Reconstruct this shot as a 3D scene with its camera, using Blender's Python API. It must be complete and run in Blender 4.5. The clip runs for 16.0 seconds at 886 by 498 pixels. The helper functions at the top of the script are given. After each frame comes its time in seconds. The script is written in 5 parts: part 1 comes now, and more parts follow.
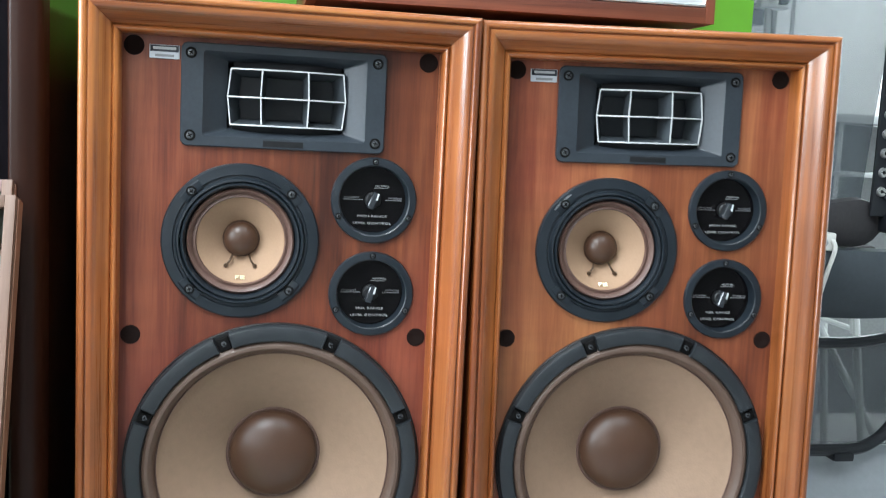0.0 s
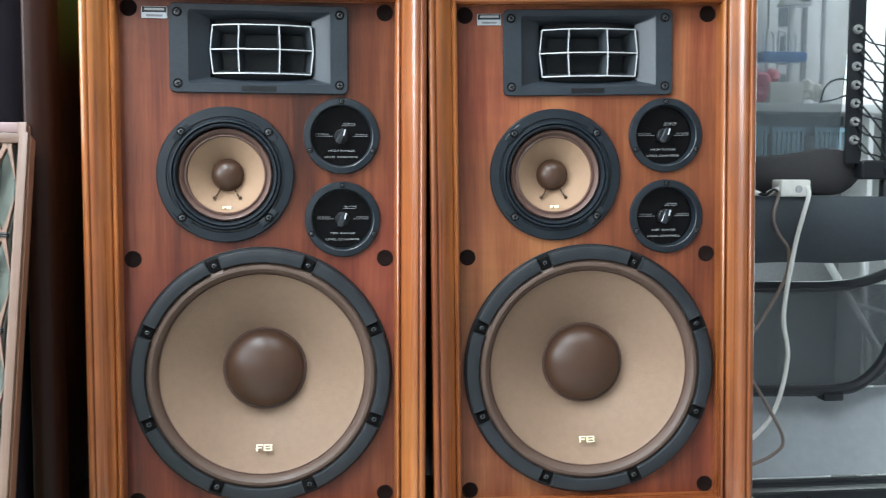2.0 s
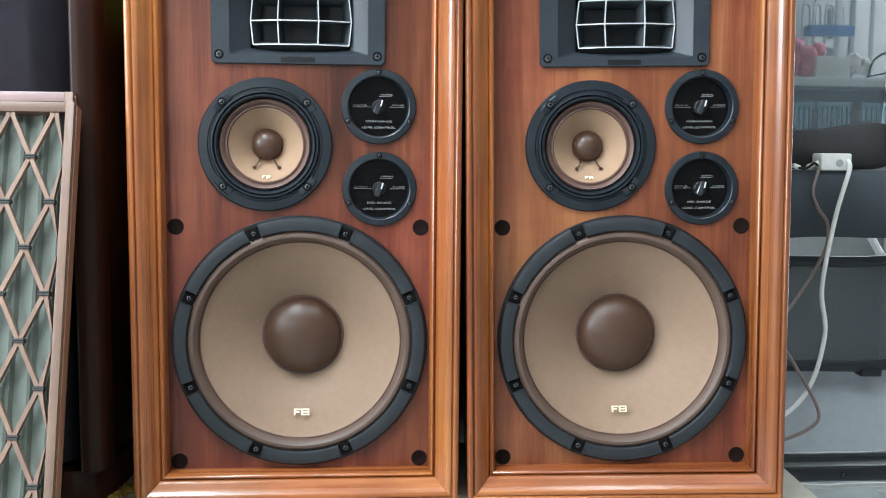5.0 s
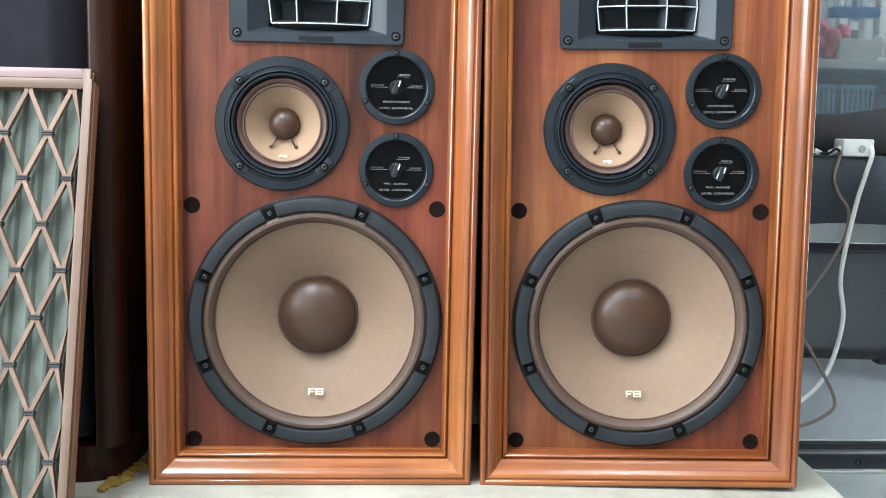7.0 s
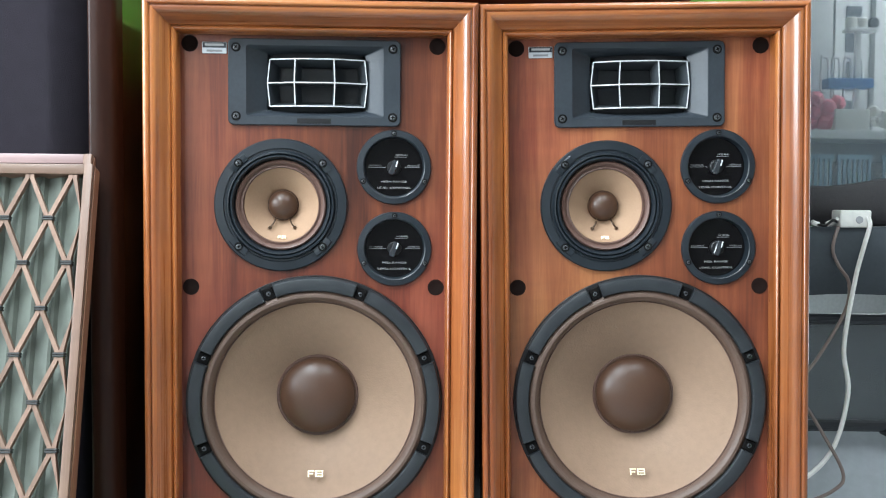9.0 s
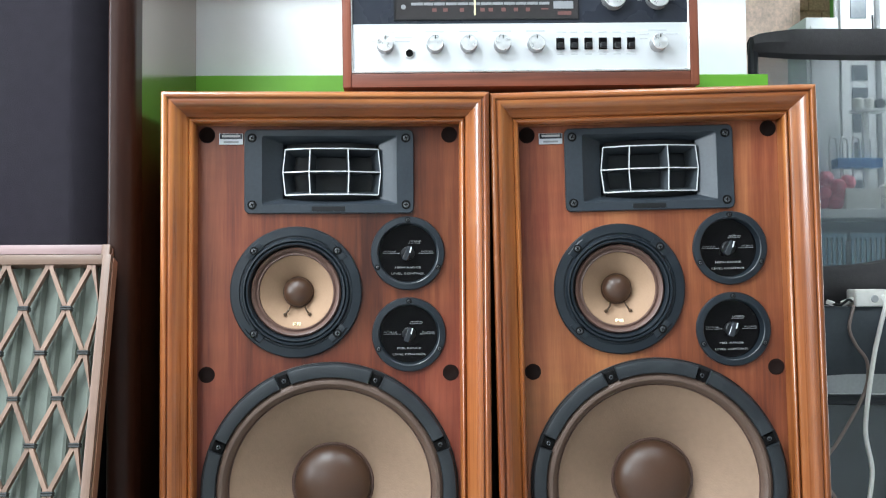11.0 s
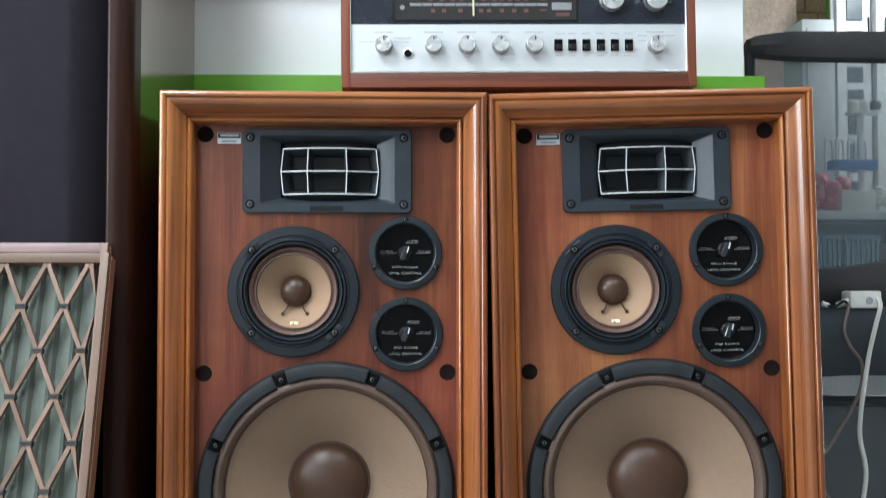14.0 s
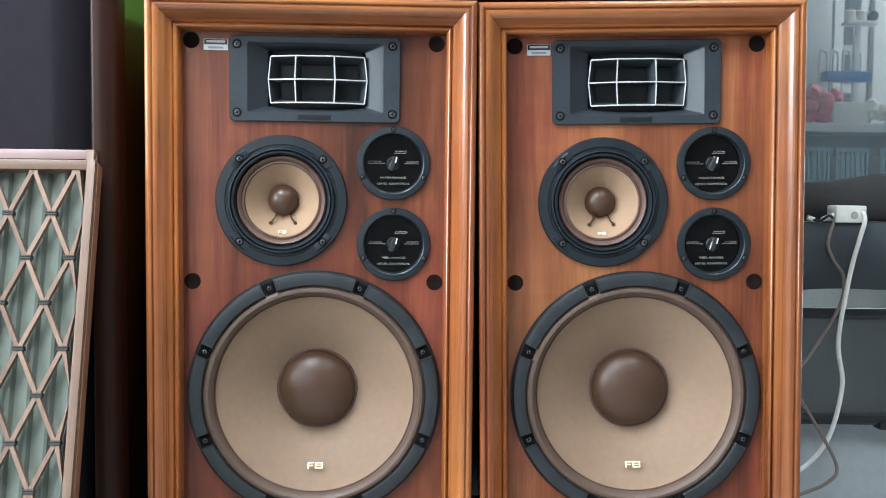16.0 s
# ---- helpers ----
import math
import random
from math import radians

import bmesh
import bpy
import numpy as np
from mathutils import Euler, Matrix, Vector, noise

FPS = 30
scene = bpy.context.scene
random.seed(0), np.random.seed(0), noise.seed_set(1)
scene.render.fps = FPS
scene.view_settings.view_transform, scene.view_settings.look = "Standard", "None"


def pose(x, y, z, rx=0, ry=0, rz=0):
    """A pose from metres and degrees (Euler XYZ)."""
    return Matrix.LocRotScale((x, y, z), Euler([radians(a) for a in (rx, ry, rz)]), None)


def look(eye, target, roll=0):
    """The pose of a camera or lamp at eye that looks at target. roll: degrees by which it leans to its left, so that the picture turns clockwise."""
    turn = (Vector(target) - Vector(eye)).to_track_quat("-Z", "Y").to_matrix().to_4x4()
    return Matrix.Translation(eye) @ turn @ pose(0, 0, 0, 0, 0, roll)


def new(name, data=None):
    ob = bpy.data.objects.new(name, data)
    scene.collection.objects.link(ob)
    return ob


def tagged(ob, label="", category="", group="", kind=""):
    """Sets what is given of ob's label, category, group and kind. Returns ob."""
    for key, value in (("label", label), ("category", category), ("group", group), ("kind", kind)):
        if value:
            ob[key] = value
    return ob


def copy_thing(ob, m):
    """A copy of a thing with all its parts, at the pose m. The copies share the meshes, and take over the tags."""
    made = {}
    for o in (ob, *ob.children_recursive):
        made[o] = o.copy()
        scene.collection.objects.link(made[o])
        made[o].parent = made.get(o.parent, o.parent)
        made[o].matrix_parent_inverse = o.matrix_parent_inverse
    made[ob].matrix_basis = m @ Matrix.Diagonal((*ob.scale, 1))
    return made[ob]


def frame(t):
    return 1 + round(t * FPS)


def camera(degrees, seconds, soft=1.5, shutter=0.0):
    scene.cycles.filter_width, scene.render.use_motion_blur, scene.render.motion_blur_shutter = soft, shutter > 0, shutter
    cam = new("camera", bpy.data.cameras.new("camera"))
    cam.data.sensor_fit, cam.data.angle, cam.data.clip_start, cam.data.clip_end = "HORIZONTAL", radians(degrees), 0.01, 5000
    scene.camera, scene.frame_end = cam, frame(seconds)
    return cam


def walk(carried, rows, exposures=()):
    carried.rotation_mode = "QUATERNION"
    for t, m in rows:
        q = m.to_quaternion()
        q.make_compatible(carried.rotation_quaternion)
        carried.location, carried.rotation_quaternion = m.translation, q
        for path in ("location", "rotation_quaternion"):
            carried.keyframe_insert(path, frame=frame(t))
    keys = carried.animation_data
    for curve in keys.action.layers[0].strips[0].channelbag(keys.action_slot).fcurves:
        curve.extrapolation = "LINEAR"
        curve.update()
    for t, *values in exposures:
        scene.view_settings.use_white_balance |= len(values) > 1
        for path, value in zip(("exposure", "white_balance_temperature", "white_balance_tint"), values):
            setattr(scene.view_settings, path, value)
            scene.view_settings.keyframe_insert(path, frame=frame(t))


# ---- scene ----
cam = camera(48.8, 16.0, 1.0, 0.5)
PATH = [
    (0, (-0.2207, -0.9661, 0.5462), (0.0106, 0.2029, 0.4047), 2.93),
    (0.25, (-0.1862, -1.0131, 0.5202), (0.0044, 0.1637, 0.3887), 2.35),
    (0.5, (-0.1517, -1.0600, 0.4941), (-0.0019, 0.1244, 0.3726), 1.77),
    (1, (-0.1257, -1.1203, 0.4444), (0.0359, 0.0666, 0.3728), 1.09),
    (1.5, (-0.1223, -1.1239, 0.4377), (0.0515, 0.0610, 0.3623), 1.09),
    (2, (-0.1137, -1.1205, 0.4283), (0.0269, 0.0677, 0.3369), 0.26),
    (2.5, (-0.1091, -1.1249, 0.4208), (-0.0079, 0.0671, 0.3265), -0.86),
    (3, (-0.1074, -1.1318, 0.4173), (-0.0094, 0.0611, 0.3307), -1.09),
    (3.5, (-0.1064, -1.1368, 0.4161), (-0.0072, 0.0554, 0.3222), -0.88),
    (4, (-0.1068, -1.1393, 0.4177), (-0.0072, 0.0526, 0.3194), -0.39),
    (6.5, (-0.1080, -1.1313, 0.4277), (-0.0329, 0.0564, 0.2742), 1.43),
    (7, (-0.1067, -1.1318, 0.4282), (-0.0368, 0.0567, 0.2785), 1.29),
    (7.5, (-0.1042, -1.1334, 0.4286), (-0.0342, 0.0570, 0.2943), 1.34),
    (8, (-0.1041, -1.1334, 0.4305), (-0.0327, 0.0599, 0.3263), 1.28),
    (8.5, (-0.1016, -1.1309, 0.4339), (-0.0306, 0.0644, 0.3550), 0.99),
    (9, (-0.1007, -1.1324, 0.4350), (-0.0363, 0.0643, 0.3739), 0.44),
    (11.5, (-0.1014, -1.1393, 0.4371), (-0.0559, 0.0579, 0.5045), -0.36),
    (12, (-0.1026, -1.1401, 0.4391), (-0.0586, 0.0558, 0.5282), -0.36),
    (12.5, (-0.1029, -1.1473, 0.4371), (-0.0586, 0.0475, 0.5402), -0.39),
    (13, (-0.1024, -1.1430, 0.4365), (-0.0537, 0.0523, 0.5310), -0.47),
    (13.5, (-0.1033, -1.1410, 0.4376), (-0.0533, 0.0551, 0.5195), -0.30),
    (14, (-0.1036, -1.1421, 0.4372), (-0.0506, 0.0560, 0.4781), -0.06),
    (14.5, (-0.1024, -1.1380, 0.4358), (-0.0399, 0.0600, 0.4052), 0.21),
    (15, (-0.1031, -1.1389, 0.4399), (-0.0364, 0.0575, 0.3767), 0.65),
    (15.5, (-0.1027, -1.1400, 0.4416), (-0.0386, 0.0565, 0.3753), 0.80),
    (16, (-0.1007, -1.1459, 0.4431), (-0.0353, 0.0501, 0.3689), 0.62),
]
walk(cam, [(t, look(eye, target, roll)) for t, eye, target, roll in PATH],
     exposures=[(0, 0.0), (4, 0.0), (6.5, 0.1), (7, 0.19), (8.5, 0.15), (9, 0.15), (11.5, -0.12), (12.5, -0.4), (13.5, -0.46), (14, -0.45), (14.5, -0.22), (15, -0.03), (16, 0.04)])
# ---- light ----
world = bpy.data.worlds.new("world")
scene.world = world
world.use_nodes = True
wn = world.node_tree
sky = wn.nodes.new("ShaderNodeTexSky")
sky.sky_type = "NISHITA"
sky.sun_disc = False
sky.sun_elevation, sky.sun_rotation = radians(38), radians(200)
wn.links.new(sky.outputs[0], wn.nodes["Background"].inputs[0])
wn.nodes["Background"].inputs[1].default_value = 0.12
FLOOR = -0.75
CEIL = 1.95


def area_lamp(name, m, sx, sy, watts, colour):
    d = bpy.data.lights.new(name, "AREA")
    d.shape, d.size, d.size_y, d.energy, d.color = "RECTANGLE", sx, sy, watts, colour
    ob = new(name, d)
    ob.matrix_world = m
    return ob


# daylight in the side window and in the shop window, and three ceiling tubes
area_lamp("window_daylight", look((-2.52, -1.15, 1.16), (-0.2, -0.1, 0.45)), 1.7, 1.0, 108, (0.81, 0.92, 1.0))
# unseen window light, added to brighten the far room and its pillar
area_lamp("far_window_daylight", look((3.5, 2.9, 0.6), (1.2, 3.0, 0.6)), 2.0, 1.9, 95, (0.86, 0.95, 1.0))
area_lamp("shop_window_daylight", look((-1.75, -3.5, 1.0), (-0.2, 0, 0.35)), 1.6, 1.4, 17, (0.81, 0.92, 1.0))
# assumed tubes out of view; the third is added to brighten the far room
TUBES = ((-0.8, -0.95, 72), (0.45, -0.95, 19), (2.1, 2.0, 27))
for x, y, watts in TUBES:
    area_lamp("ceiling_tube", pose(x, y, CEIL - 0.075), 0.3, 1.3, watts, (0.82, 0.925, 1.0))


# ---- materials ----
def mat(name, colour, rough=0.5, metal=0.0, var=0.12, scale=8.0, bump=0.0, bscale=120.0, spec=0.5, stretch=(1, 1, 1), coat=0.0):
    """A plain surface with two scales of variation in tone and gloss."""
    m = bpy.data.materials.new(name)
    m.use_nodes = True
    n, l = m.node_tree.nodes, m.node_tree.links
    b = n["Principled BSDF"]
    b.inputs["Metallic"].default_value = metal
    b.inputs["Specular IOR Level"].default_value = spec
    b.inputs["Coat Weight"].default_value = coat
    b.inputs["Coat Roughness"].default_value = 0.12
    tc = n.new("ShaderNodeTexCoord")
    mp = n.new("ShaderNodeMapping")
    mp.inputs["Scale"].default_value = stretch
    l.new(tc.outputs["Object"], mp.inputs[0])
    big = n.new("ShaderNodeTexNoise")
    big.inputs["Scale"].default_value, big.inputs["Detail"].default_value = scale, 4
    fine = n.new("ShaderNodeTexNoise")
    fine.inputs["Scale"].default_value, fine.inputs["Detail"].default_value = scale * 11, 3
    add = n.new("ShaderNodeMath")
    add.operation = "ADD"
    for k, t in enumerate((big, fine)):
        l.new(mp.outputs[0], t.inputs["Vector"])
        l.new(t.outputs[0], add.inputs[k])
    rmp = n.new("ShaderNodeMapRange")
    rmp.inputs["From Min"].default_value, rmp.inputs["From Max"].default_value = 0.6, 1.4
    rmp.inputs["To Min"].default_value, rmp.inputs["To Max"].default_value = 1 - var, 1 + var
    l.new(add.outputs[0], rmp.inputs["Value"])
    mul = n.new("ShaderNodeVectorMath")
    mul.operation = "SCALE"
    mul.inputs[0].default_value = colour[:3]
    l.new(rmp.outputs[0], mul.inputs["Scale"])
    l.new(mul.outputs[0], b.inputs["Base Color"])
    rr = n.new("ShaderNodeMapRange")
    rr.inputs["From Min"].default_value, rr.inputs["From Max"].default_value = 0.3, 0.7
    rr.inputs["To Min"].default_value, rr.inputs["To Max"].default_value = max(0.02, rough * 0.85), min(1, rough * 1.15)
    l.new(big.outputs[0], rr.inputs["Value"])
    l.new(rr.outputs[0], b.inputs["Roughness"])
    if bump:
        t = n.new("ShaderNodeTexNoise")
        t.inputs["Scale"].default_value = bscale
        l.new(mp.outputs[0], t.inputs["Vector"])
        bp = n.new("ShaderNodeBump")
        bp.inputs["Strength"].default_value, bp.inputs["Distance"].default_value = bump, 0.001
        l.new(t.outputs[0], bp.inputs["Height"])
        l.new(bp.outputs[0], b.inputs["Normal"])
    return m


def wood(name, dark, mid, light, rough=0.35, coat=0.3, width=38.0, streak=0.6, bump=0.08, spec=0.35, figure=0.03, hue=0.004):
    """Varnished wood; the grain runs along the mesh's own z."""
    m = bpy.data.materials.new(name)
    m.use_nodes = True
    n, l = m.node_tree.nodes, m.node_tree.links
    b = n["Principled BSDF"]
    tc = n.new("ShaderNodeTexCoord")
    info = n.new("ShaderNodeObjectInfo")
    off = n.new("ShaderNodeVectorMath")
    off.operation = "MULTIPLY_ADD"
    off.inputs[1].default_value = (1, 1, 1)
    com = n.new("ShaderNodeCombineXYZ")
    m10 = n.new("ShaderNodeMath")
    m10.operation = "MULTIPLY"
    m10.inputs[1].default_value = 7.0
    l.new(info.outputs["Random"], m10.inputs[0])
    for k in range(3):
        l.new(m10.outputs[0], com.inputs[k])
    l.new(tc.outputs["Object"], off.inputs[0])
    l.new(com.outputs[0], off.inputs[2])
    # slow wander of the figure, then fine pores
    def grain(sx, sz, detail, rough_n=0.6):
        mp = n.new("ShaderNodeMapping")
        mp.inputs["Scale"].default_value = (sx, sx, sz)
        l.new(off.outputs[0], mp.inputs[0])
        t = n.new("ShaderNodeTexNoise")
        t.inputs["Scale"].default_value, t.inputs["Detail"].default_value = 1.0, detail
        t.inputs["Roughness"].default_value = rough_n
        t.inputs["Distortion"].default_value = 0.35
        l.new(mp.outputs[0], t.inputs["Vector"])
        return t
    a, c, d = grain(width * 0.35, 1.1, 3), grain(width * 2.2, 2.4, 6, 0.7), grain(width * 14, 9, 3)
    s1 = n.new("ShaderNodeMath")
    s1.operation = "MULTIPLY_ADD"
    s1.inputs[1].default_value = streak
    l.new(c.outputs[0], s1.inputs[0])
    l.new(a.outputs[0], s1.inputs[2])
    s2 = n.new("ShaderNodeMath")
    s2.operation = "MULTIPLY_ADD"
    s2.inputs[1].default_value = 0.26
    l.new(d.outputs[0], s2.inputs[0])
    l.new(s1.outputs[0], s2.inputs[2])
    ramp = n.new("ShaderNodeValToRGB")
    mean = 0.5 + streak * 0.5 + 0.13
    sp = 0.17 + 0.1 * streak
    e = ramp.color_ramp.elements
    mr = n.new("ShaderNodeMapRange")
    mr.inputs["From Min"].default_value, mr.inputs["From Max"].default_value = mean - sp, mean + sp
    l.new(s2.outputs[0], mr.inputs["Value"])
    l.new(mr.outputs[0], ramp.inputs[0])
    e[0].color, e[1].color = (*dark, 1), (*light, 1)
    e.new(0.5).color = (*mid, 1)
    hsv = n.new("ShaderNodeHueSaturation")
    vr = n.new("ShaderNodeMapRange")
    vr.inputs["To Min"].default_value, vr.inputs["To Max"].default_value = 0.9, 1.1
    l.new(info.outputs["Random"], vr.inputs["Value"])
    # broad soft clouds in the figure
    cloud = n.new("ShaderNodeTexNoise")
    cloud.inputs["Scale"].default_value, cloud.inputs["Detail"].default_value = 7.0, 3
    l.new(off.outputs[0], cloud.inputs["Vector"])
    cr = n.new("ShaderNodeMapRange")
    cr.inputs["From Min"].default_value, cr.inputs["From Max"].default_value = 0.3, 0.7
    cr.inputs["To Min"].default_value, cr.inputs["To Max"].default_value = 0.82, 1.18
    l.new(cloud.outputs[0], cr.inputs["Value"])
    cm = n.new("ShaderNodeMath")
    cm.operation = "MULTIPLY"
    l.new(cr.outputs[0], cm.inputs[0])
    l.new(vr.outputs[0], cm.inputs[1])
    # faint ripple across the grain
    ripple = grain(9.0, 42.0, 3)
    rp = n.new("ShaderNodeMapRange")
    rp.inputs["From Min"].default_value, rp.inputs["From Max"].default_value = 0.35, 0.65
    rp.inputs["To Min"].default_value, rp.inputs["To Max"].default_value = 1 - figure, 1 + figure
    l.new(ripple.outputs[0], rp.inputs["Value"])
    cm2 = n.new("ShaderNodeMath")
    cm2.operation = "MULTIPLY"
    l.new(cm.outputs[0], cm2.inputs[0])
    l.new(rp.outputs[0], cm2.inputs[1])
    l.new(cm2.outputs[0], hsv.inputs["Value"])
    # the hue drifts between red and orange
    drift = n.new("ShaderNodeTexNoise")
    drift.inputs["Scale"].default_value, drift.inputs["Detail"].default_value = 3.6, 2
    l.new(off.outputs[0], drift.inputs["Vector"])
    dr = n.new("ShaderNodeMapRange")
    dr.inputs["From Min"].default_value, dr.inputs["From Max"].default_value = 0.3, 0.7
    dr.inputs["To Min"].default_value, dr.inputs["To Max"].default_value = 0.5 - hue, 0.5 + hue
    l.new(drift.outputs[0], dr.inputs["Value"])
    l.new(dr.outputs[0], hsv.inputs["Hue"])
    l.new(ramp.outputs[0], hsv.inputs["Color"])
    l.new(hsv.outputs[0], b.inputs["Base Color"])
    rr = n.new("ShaderNodeMapRange")
    rr.inputs["To Min"].default_value, rr.inputs["To Max"].default_value = rough * 0.85, rough * 1.25
    l.new(c.outputs[0], rr.inputs["Value"])
    l.new(rr.outputs[0], b.inputs["Roughness"])
    b.inputs["Specular IOR Level"].default_value = spec
    b.inputs["Coat Weight"].default_value = coat
    b.inputs["Coat Roughness"].default_value = 0.18
    bp = n.new("ShaderNodeBump")
    bp.inputs["Strength"].default_value, bp.inputs["Distance"].default_value = bump, 0.0006
    l.new(d.outputs[0], bp.inputs["Height"])
    l.new(bp.outputs[0], b.inputs["Normal"])
    return m


FRAME_WOOD = wood("walnut_frame", (0.142, 0.035, 0.0105), (0.285, 0.084, 0.022), (0.42, 0.152, 0.044), 0.27, 0.55, 62, 0.8, spec=0.5)
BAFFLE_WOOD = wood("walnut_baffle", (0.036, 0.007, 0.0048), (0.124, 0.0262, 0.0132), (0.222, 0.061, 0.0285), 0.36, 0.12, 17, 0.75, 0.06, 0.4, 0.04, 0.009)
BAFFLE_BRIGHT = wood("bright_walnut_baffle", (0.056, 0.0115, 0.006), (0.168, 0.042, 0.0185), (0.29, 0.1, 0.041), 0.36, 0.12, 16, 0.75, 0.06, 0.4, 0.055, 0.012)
CASE_WOOD = wood("receiver_case", (0.075, 0.021, 0.012), (0.17, 0.048, 0.026), (0.24, 0.075, 0.04), 0.45, 0.05, 60)
TALL_SIDE = wood("tall_side_lacquer", (0.009, 0.0045, 0.003), (0.013, 0.0065, 0.0042), (0.018, 0.009, 0.006), 0.2, 1.0, 25, bump=0.01, spec=0.7)
TALL_SIDE.node_tree.nodes["Principled BSDF"].inputs["Coat Tint"].default_value = (1.0, 0.84, 0.7, 1)
TALL_SIDE.node_tree.nodes["Principled BSDF"].inputs["Coat IOR"].default_value = 2.2
TALL_SIDE.node_tree.nodes["Principled BSDF"].inputs["Specular Tint"].default_value = (1.0, 0.84, 0.7, 1)
DARK_WOOD = wood("dark_lacquer", (0.010, 0.005, 0.0035), (0.016, 0.008, 0.005), (0.026, 0.012, 0.008), 0.12, 0.6, 25, bump=0.02)
EDGE_WOOD = wood("tall_edge_wood", (0.017, 0.0052, 0.003), (0.027, 0.0083, 0.0046), (0.039, 0.0128, 0.007), 0.4, 0.06, 18, bump=0.02, spec=0.2)
LATTICE_WOOD = wood("lattice_wood", (0.12, 0.07, 0.048), (0.19, 0.116, 0.083), (0.25, 0.163, 0.12), 0.42, 0.05)
MAUVE_WOOD = wood("mauve_wood", (0.2, 0.12, 0.115), (0.28, 0.185, 0.175), (0.34, 0.24, 0.23), 0.42, 0.05)
LATTICE_SIDE = wood("lattice_side_wood", (0.12, 0.05, 0.03), (0.22, 0.1, 0.06), (0.3, 0.15, 0.09), 0.5, 0.1)
TABLE = wood("table_laminate", (0.33, 0.31, 0.26), (0.39, 0.37, 0.31), (0.45, 0.43, 0.37), 0.35, 0.1, 20, bump=0.02)
PALE_WOOD = wood("pale_pine", (0.55, 0.28, 0.1), (0.68, 0.38, 0.16), (0.75, 0.46, 0.22), 0.4, 0.2)
GASKET = mat("slate_rubber", (0.0145, 0.0175, 0.0205), 0.48, var=0.2, scale=40, bump=0.1, bscale=700, spec=0.5)
SLATE = mat("slate_plastic", (0.0095, 0.0135, 0.018), 0.38, var=0.15, scale=30, bump=0.05, bscale=900, spec=0.42)
HORN = mat("horn_plastic", (0.025, 0.031, 0.038), 0.36, var=0.15, scale=25, bump=0.12, bscale=700, spec=0.35)
# paler than HORN: light on the cell walls is put into the vanes' colour
VANE = mat("lit_vane_plastic", (0.055, 0.064, 0.072), 0.4, var=0.15, scale=25)
LEAD = mat("bronze_lead", (0.07, 0.04, 0.022), 0.4, metal=0.4, var=0.3, scale=90)
LEVER = mat("glossy_lever", (0.02, 0.023, 0.027), 0.12, var=0.1, scale=30, spec=0.7)
BLACK = mat("black_plastic", (0.01, 0.01, 0.011), 0.4, var=0.2, scale=20, spec=0.3)
HOLE = mat("dark_hole", (0.005, 0.0045, 0.0045), 0.8, spec=0.1)
PEG = mat("socket_brown", (0.010, 0.005, 0.004), 0.85, var=0.3, scale=60, spec=0.1)
CONE = mat("tan_paper_cone", (0.25, 0.163, 0.11), 0.62, var=0.08, scale=11, bump=0.35, bscale=420, spec=0.25)
MIDCONE = mat("cream_paper_cone", (0.315, 0.198, 0.125), 0.7, var=0.07, scale=40, bump=0.25, bscale=700, spec=0.25)
CAP = mat("brown_dome", (0.062, 0.029, 0.0165), 0.38, var=0.08, scale=30, bump=0.12, bscale=800)
SURROUND = mat("cloth_surround", (0.092, 0.056, 0.041), 0.5, var=0.15, scale=40, bump=0.3, bscale=900)
MIDSURR = mat("red_brown_surround", (0.1, 0.054, 0.042), 0.5, var=0.15, scale=60, bump=0.2, bscale=900)
SILVER = mat("brushed_silver", (0.8, 0.8, 0.79), 0.3, metal=0.9, var=0.05, scale=60, stretch=(1, 20, 20))
KNOBFACE = mat("spun_aluminium", (0.74, 0.74, 0.74), 0.3, metal=0.75, var=0.1, scale=160)
FACEPLATE = mat("satin_aluminium", (0.72, 0.735, 0.75), 0.38, metal=0.5, var=0.03, scale=50, stretch=(1, 25, 25))
EDGEWHITE = mat("grille_edge_paint", (0.55, 0.56, 0.56), 0.4, metal=0.2, var=0.08, scale=80)
SCREW = mat("steel_screw", (0.16, 0.17, 0.18), 0.28, metal=0.8, var=0.3, scale=100)
GLOSSBLACK = mat("gloss_black", (0.0035, 0.003, 0.0035), 0.07, var=0.1, scale=10, spec=0.2)
BLUEBLACK = mat("blue_black_panel", (0.018, 0.021, 0.03), 0.28, var=0.1, scale=12)
PRINT = mat("white_print", (0.36, 0.36, 0.36), 0.5)
PRINTGREY = mat("grey_print", (0.22, 0.22, 0.23), 0.5)
GOLD = mat("pale_gold", (0.78, 0.7, 0.45), 0.3, metal=0.5)
DIALGOLD = mat("dial_script", (0.42, 0.31, 0.2), 0.5)
DIALRED = mat("dial_red_print", (0.12, 0.045, 0.039), 0.5)
PRINTPALE = mat("pale_print", (0.5, 0.51, 0.52), 0.5)
KNOBSIDE = mat("knob_side", (0.3, 0.3, 0.3), 0.3, metal=0.8, var=0.1, scale=90)
DIALBACK = mat("dial_back", (0.035, 0.032, 0.032), 0.12, var=0.15, scale=14)
GREENBAND = mat("pale_green_laminate", (0.2, 0.4, 0.22), 0.45, var=0.15, scale=12)
WHITEPAINT = mat("white_paint", (0.8, 0.81, 0.81), 0.5, var=0.03, scale=3, bump=0.05, bscale=200)
GREENPAINT = mat("green_paint", (0.13, 0.38, 0.025), 0.5, var=0.05, scale=5)
GREENWALL = mat("green_wall", (0.16, 0.5, 0.11), 0.6, var=0.05, scale=2)
PLASTER = mat("plaster", (0.72, 0.72, 0.7), 0.8, var=0.05, scale=2, bump=0.1, bscale=60)
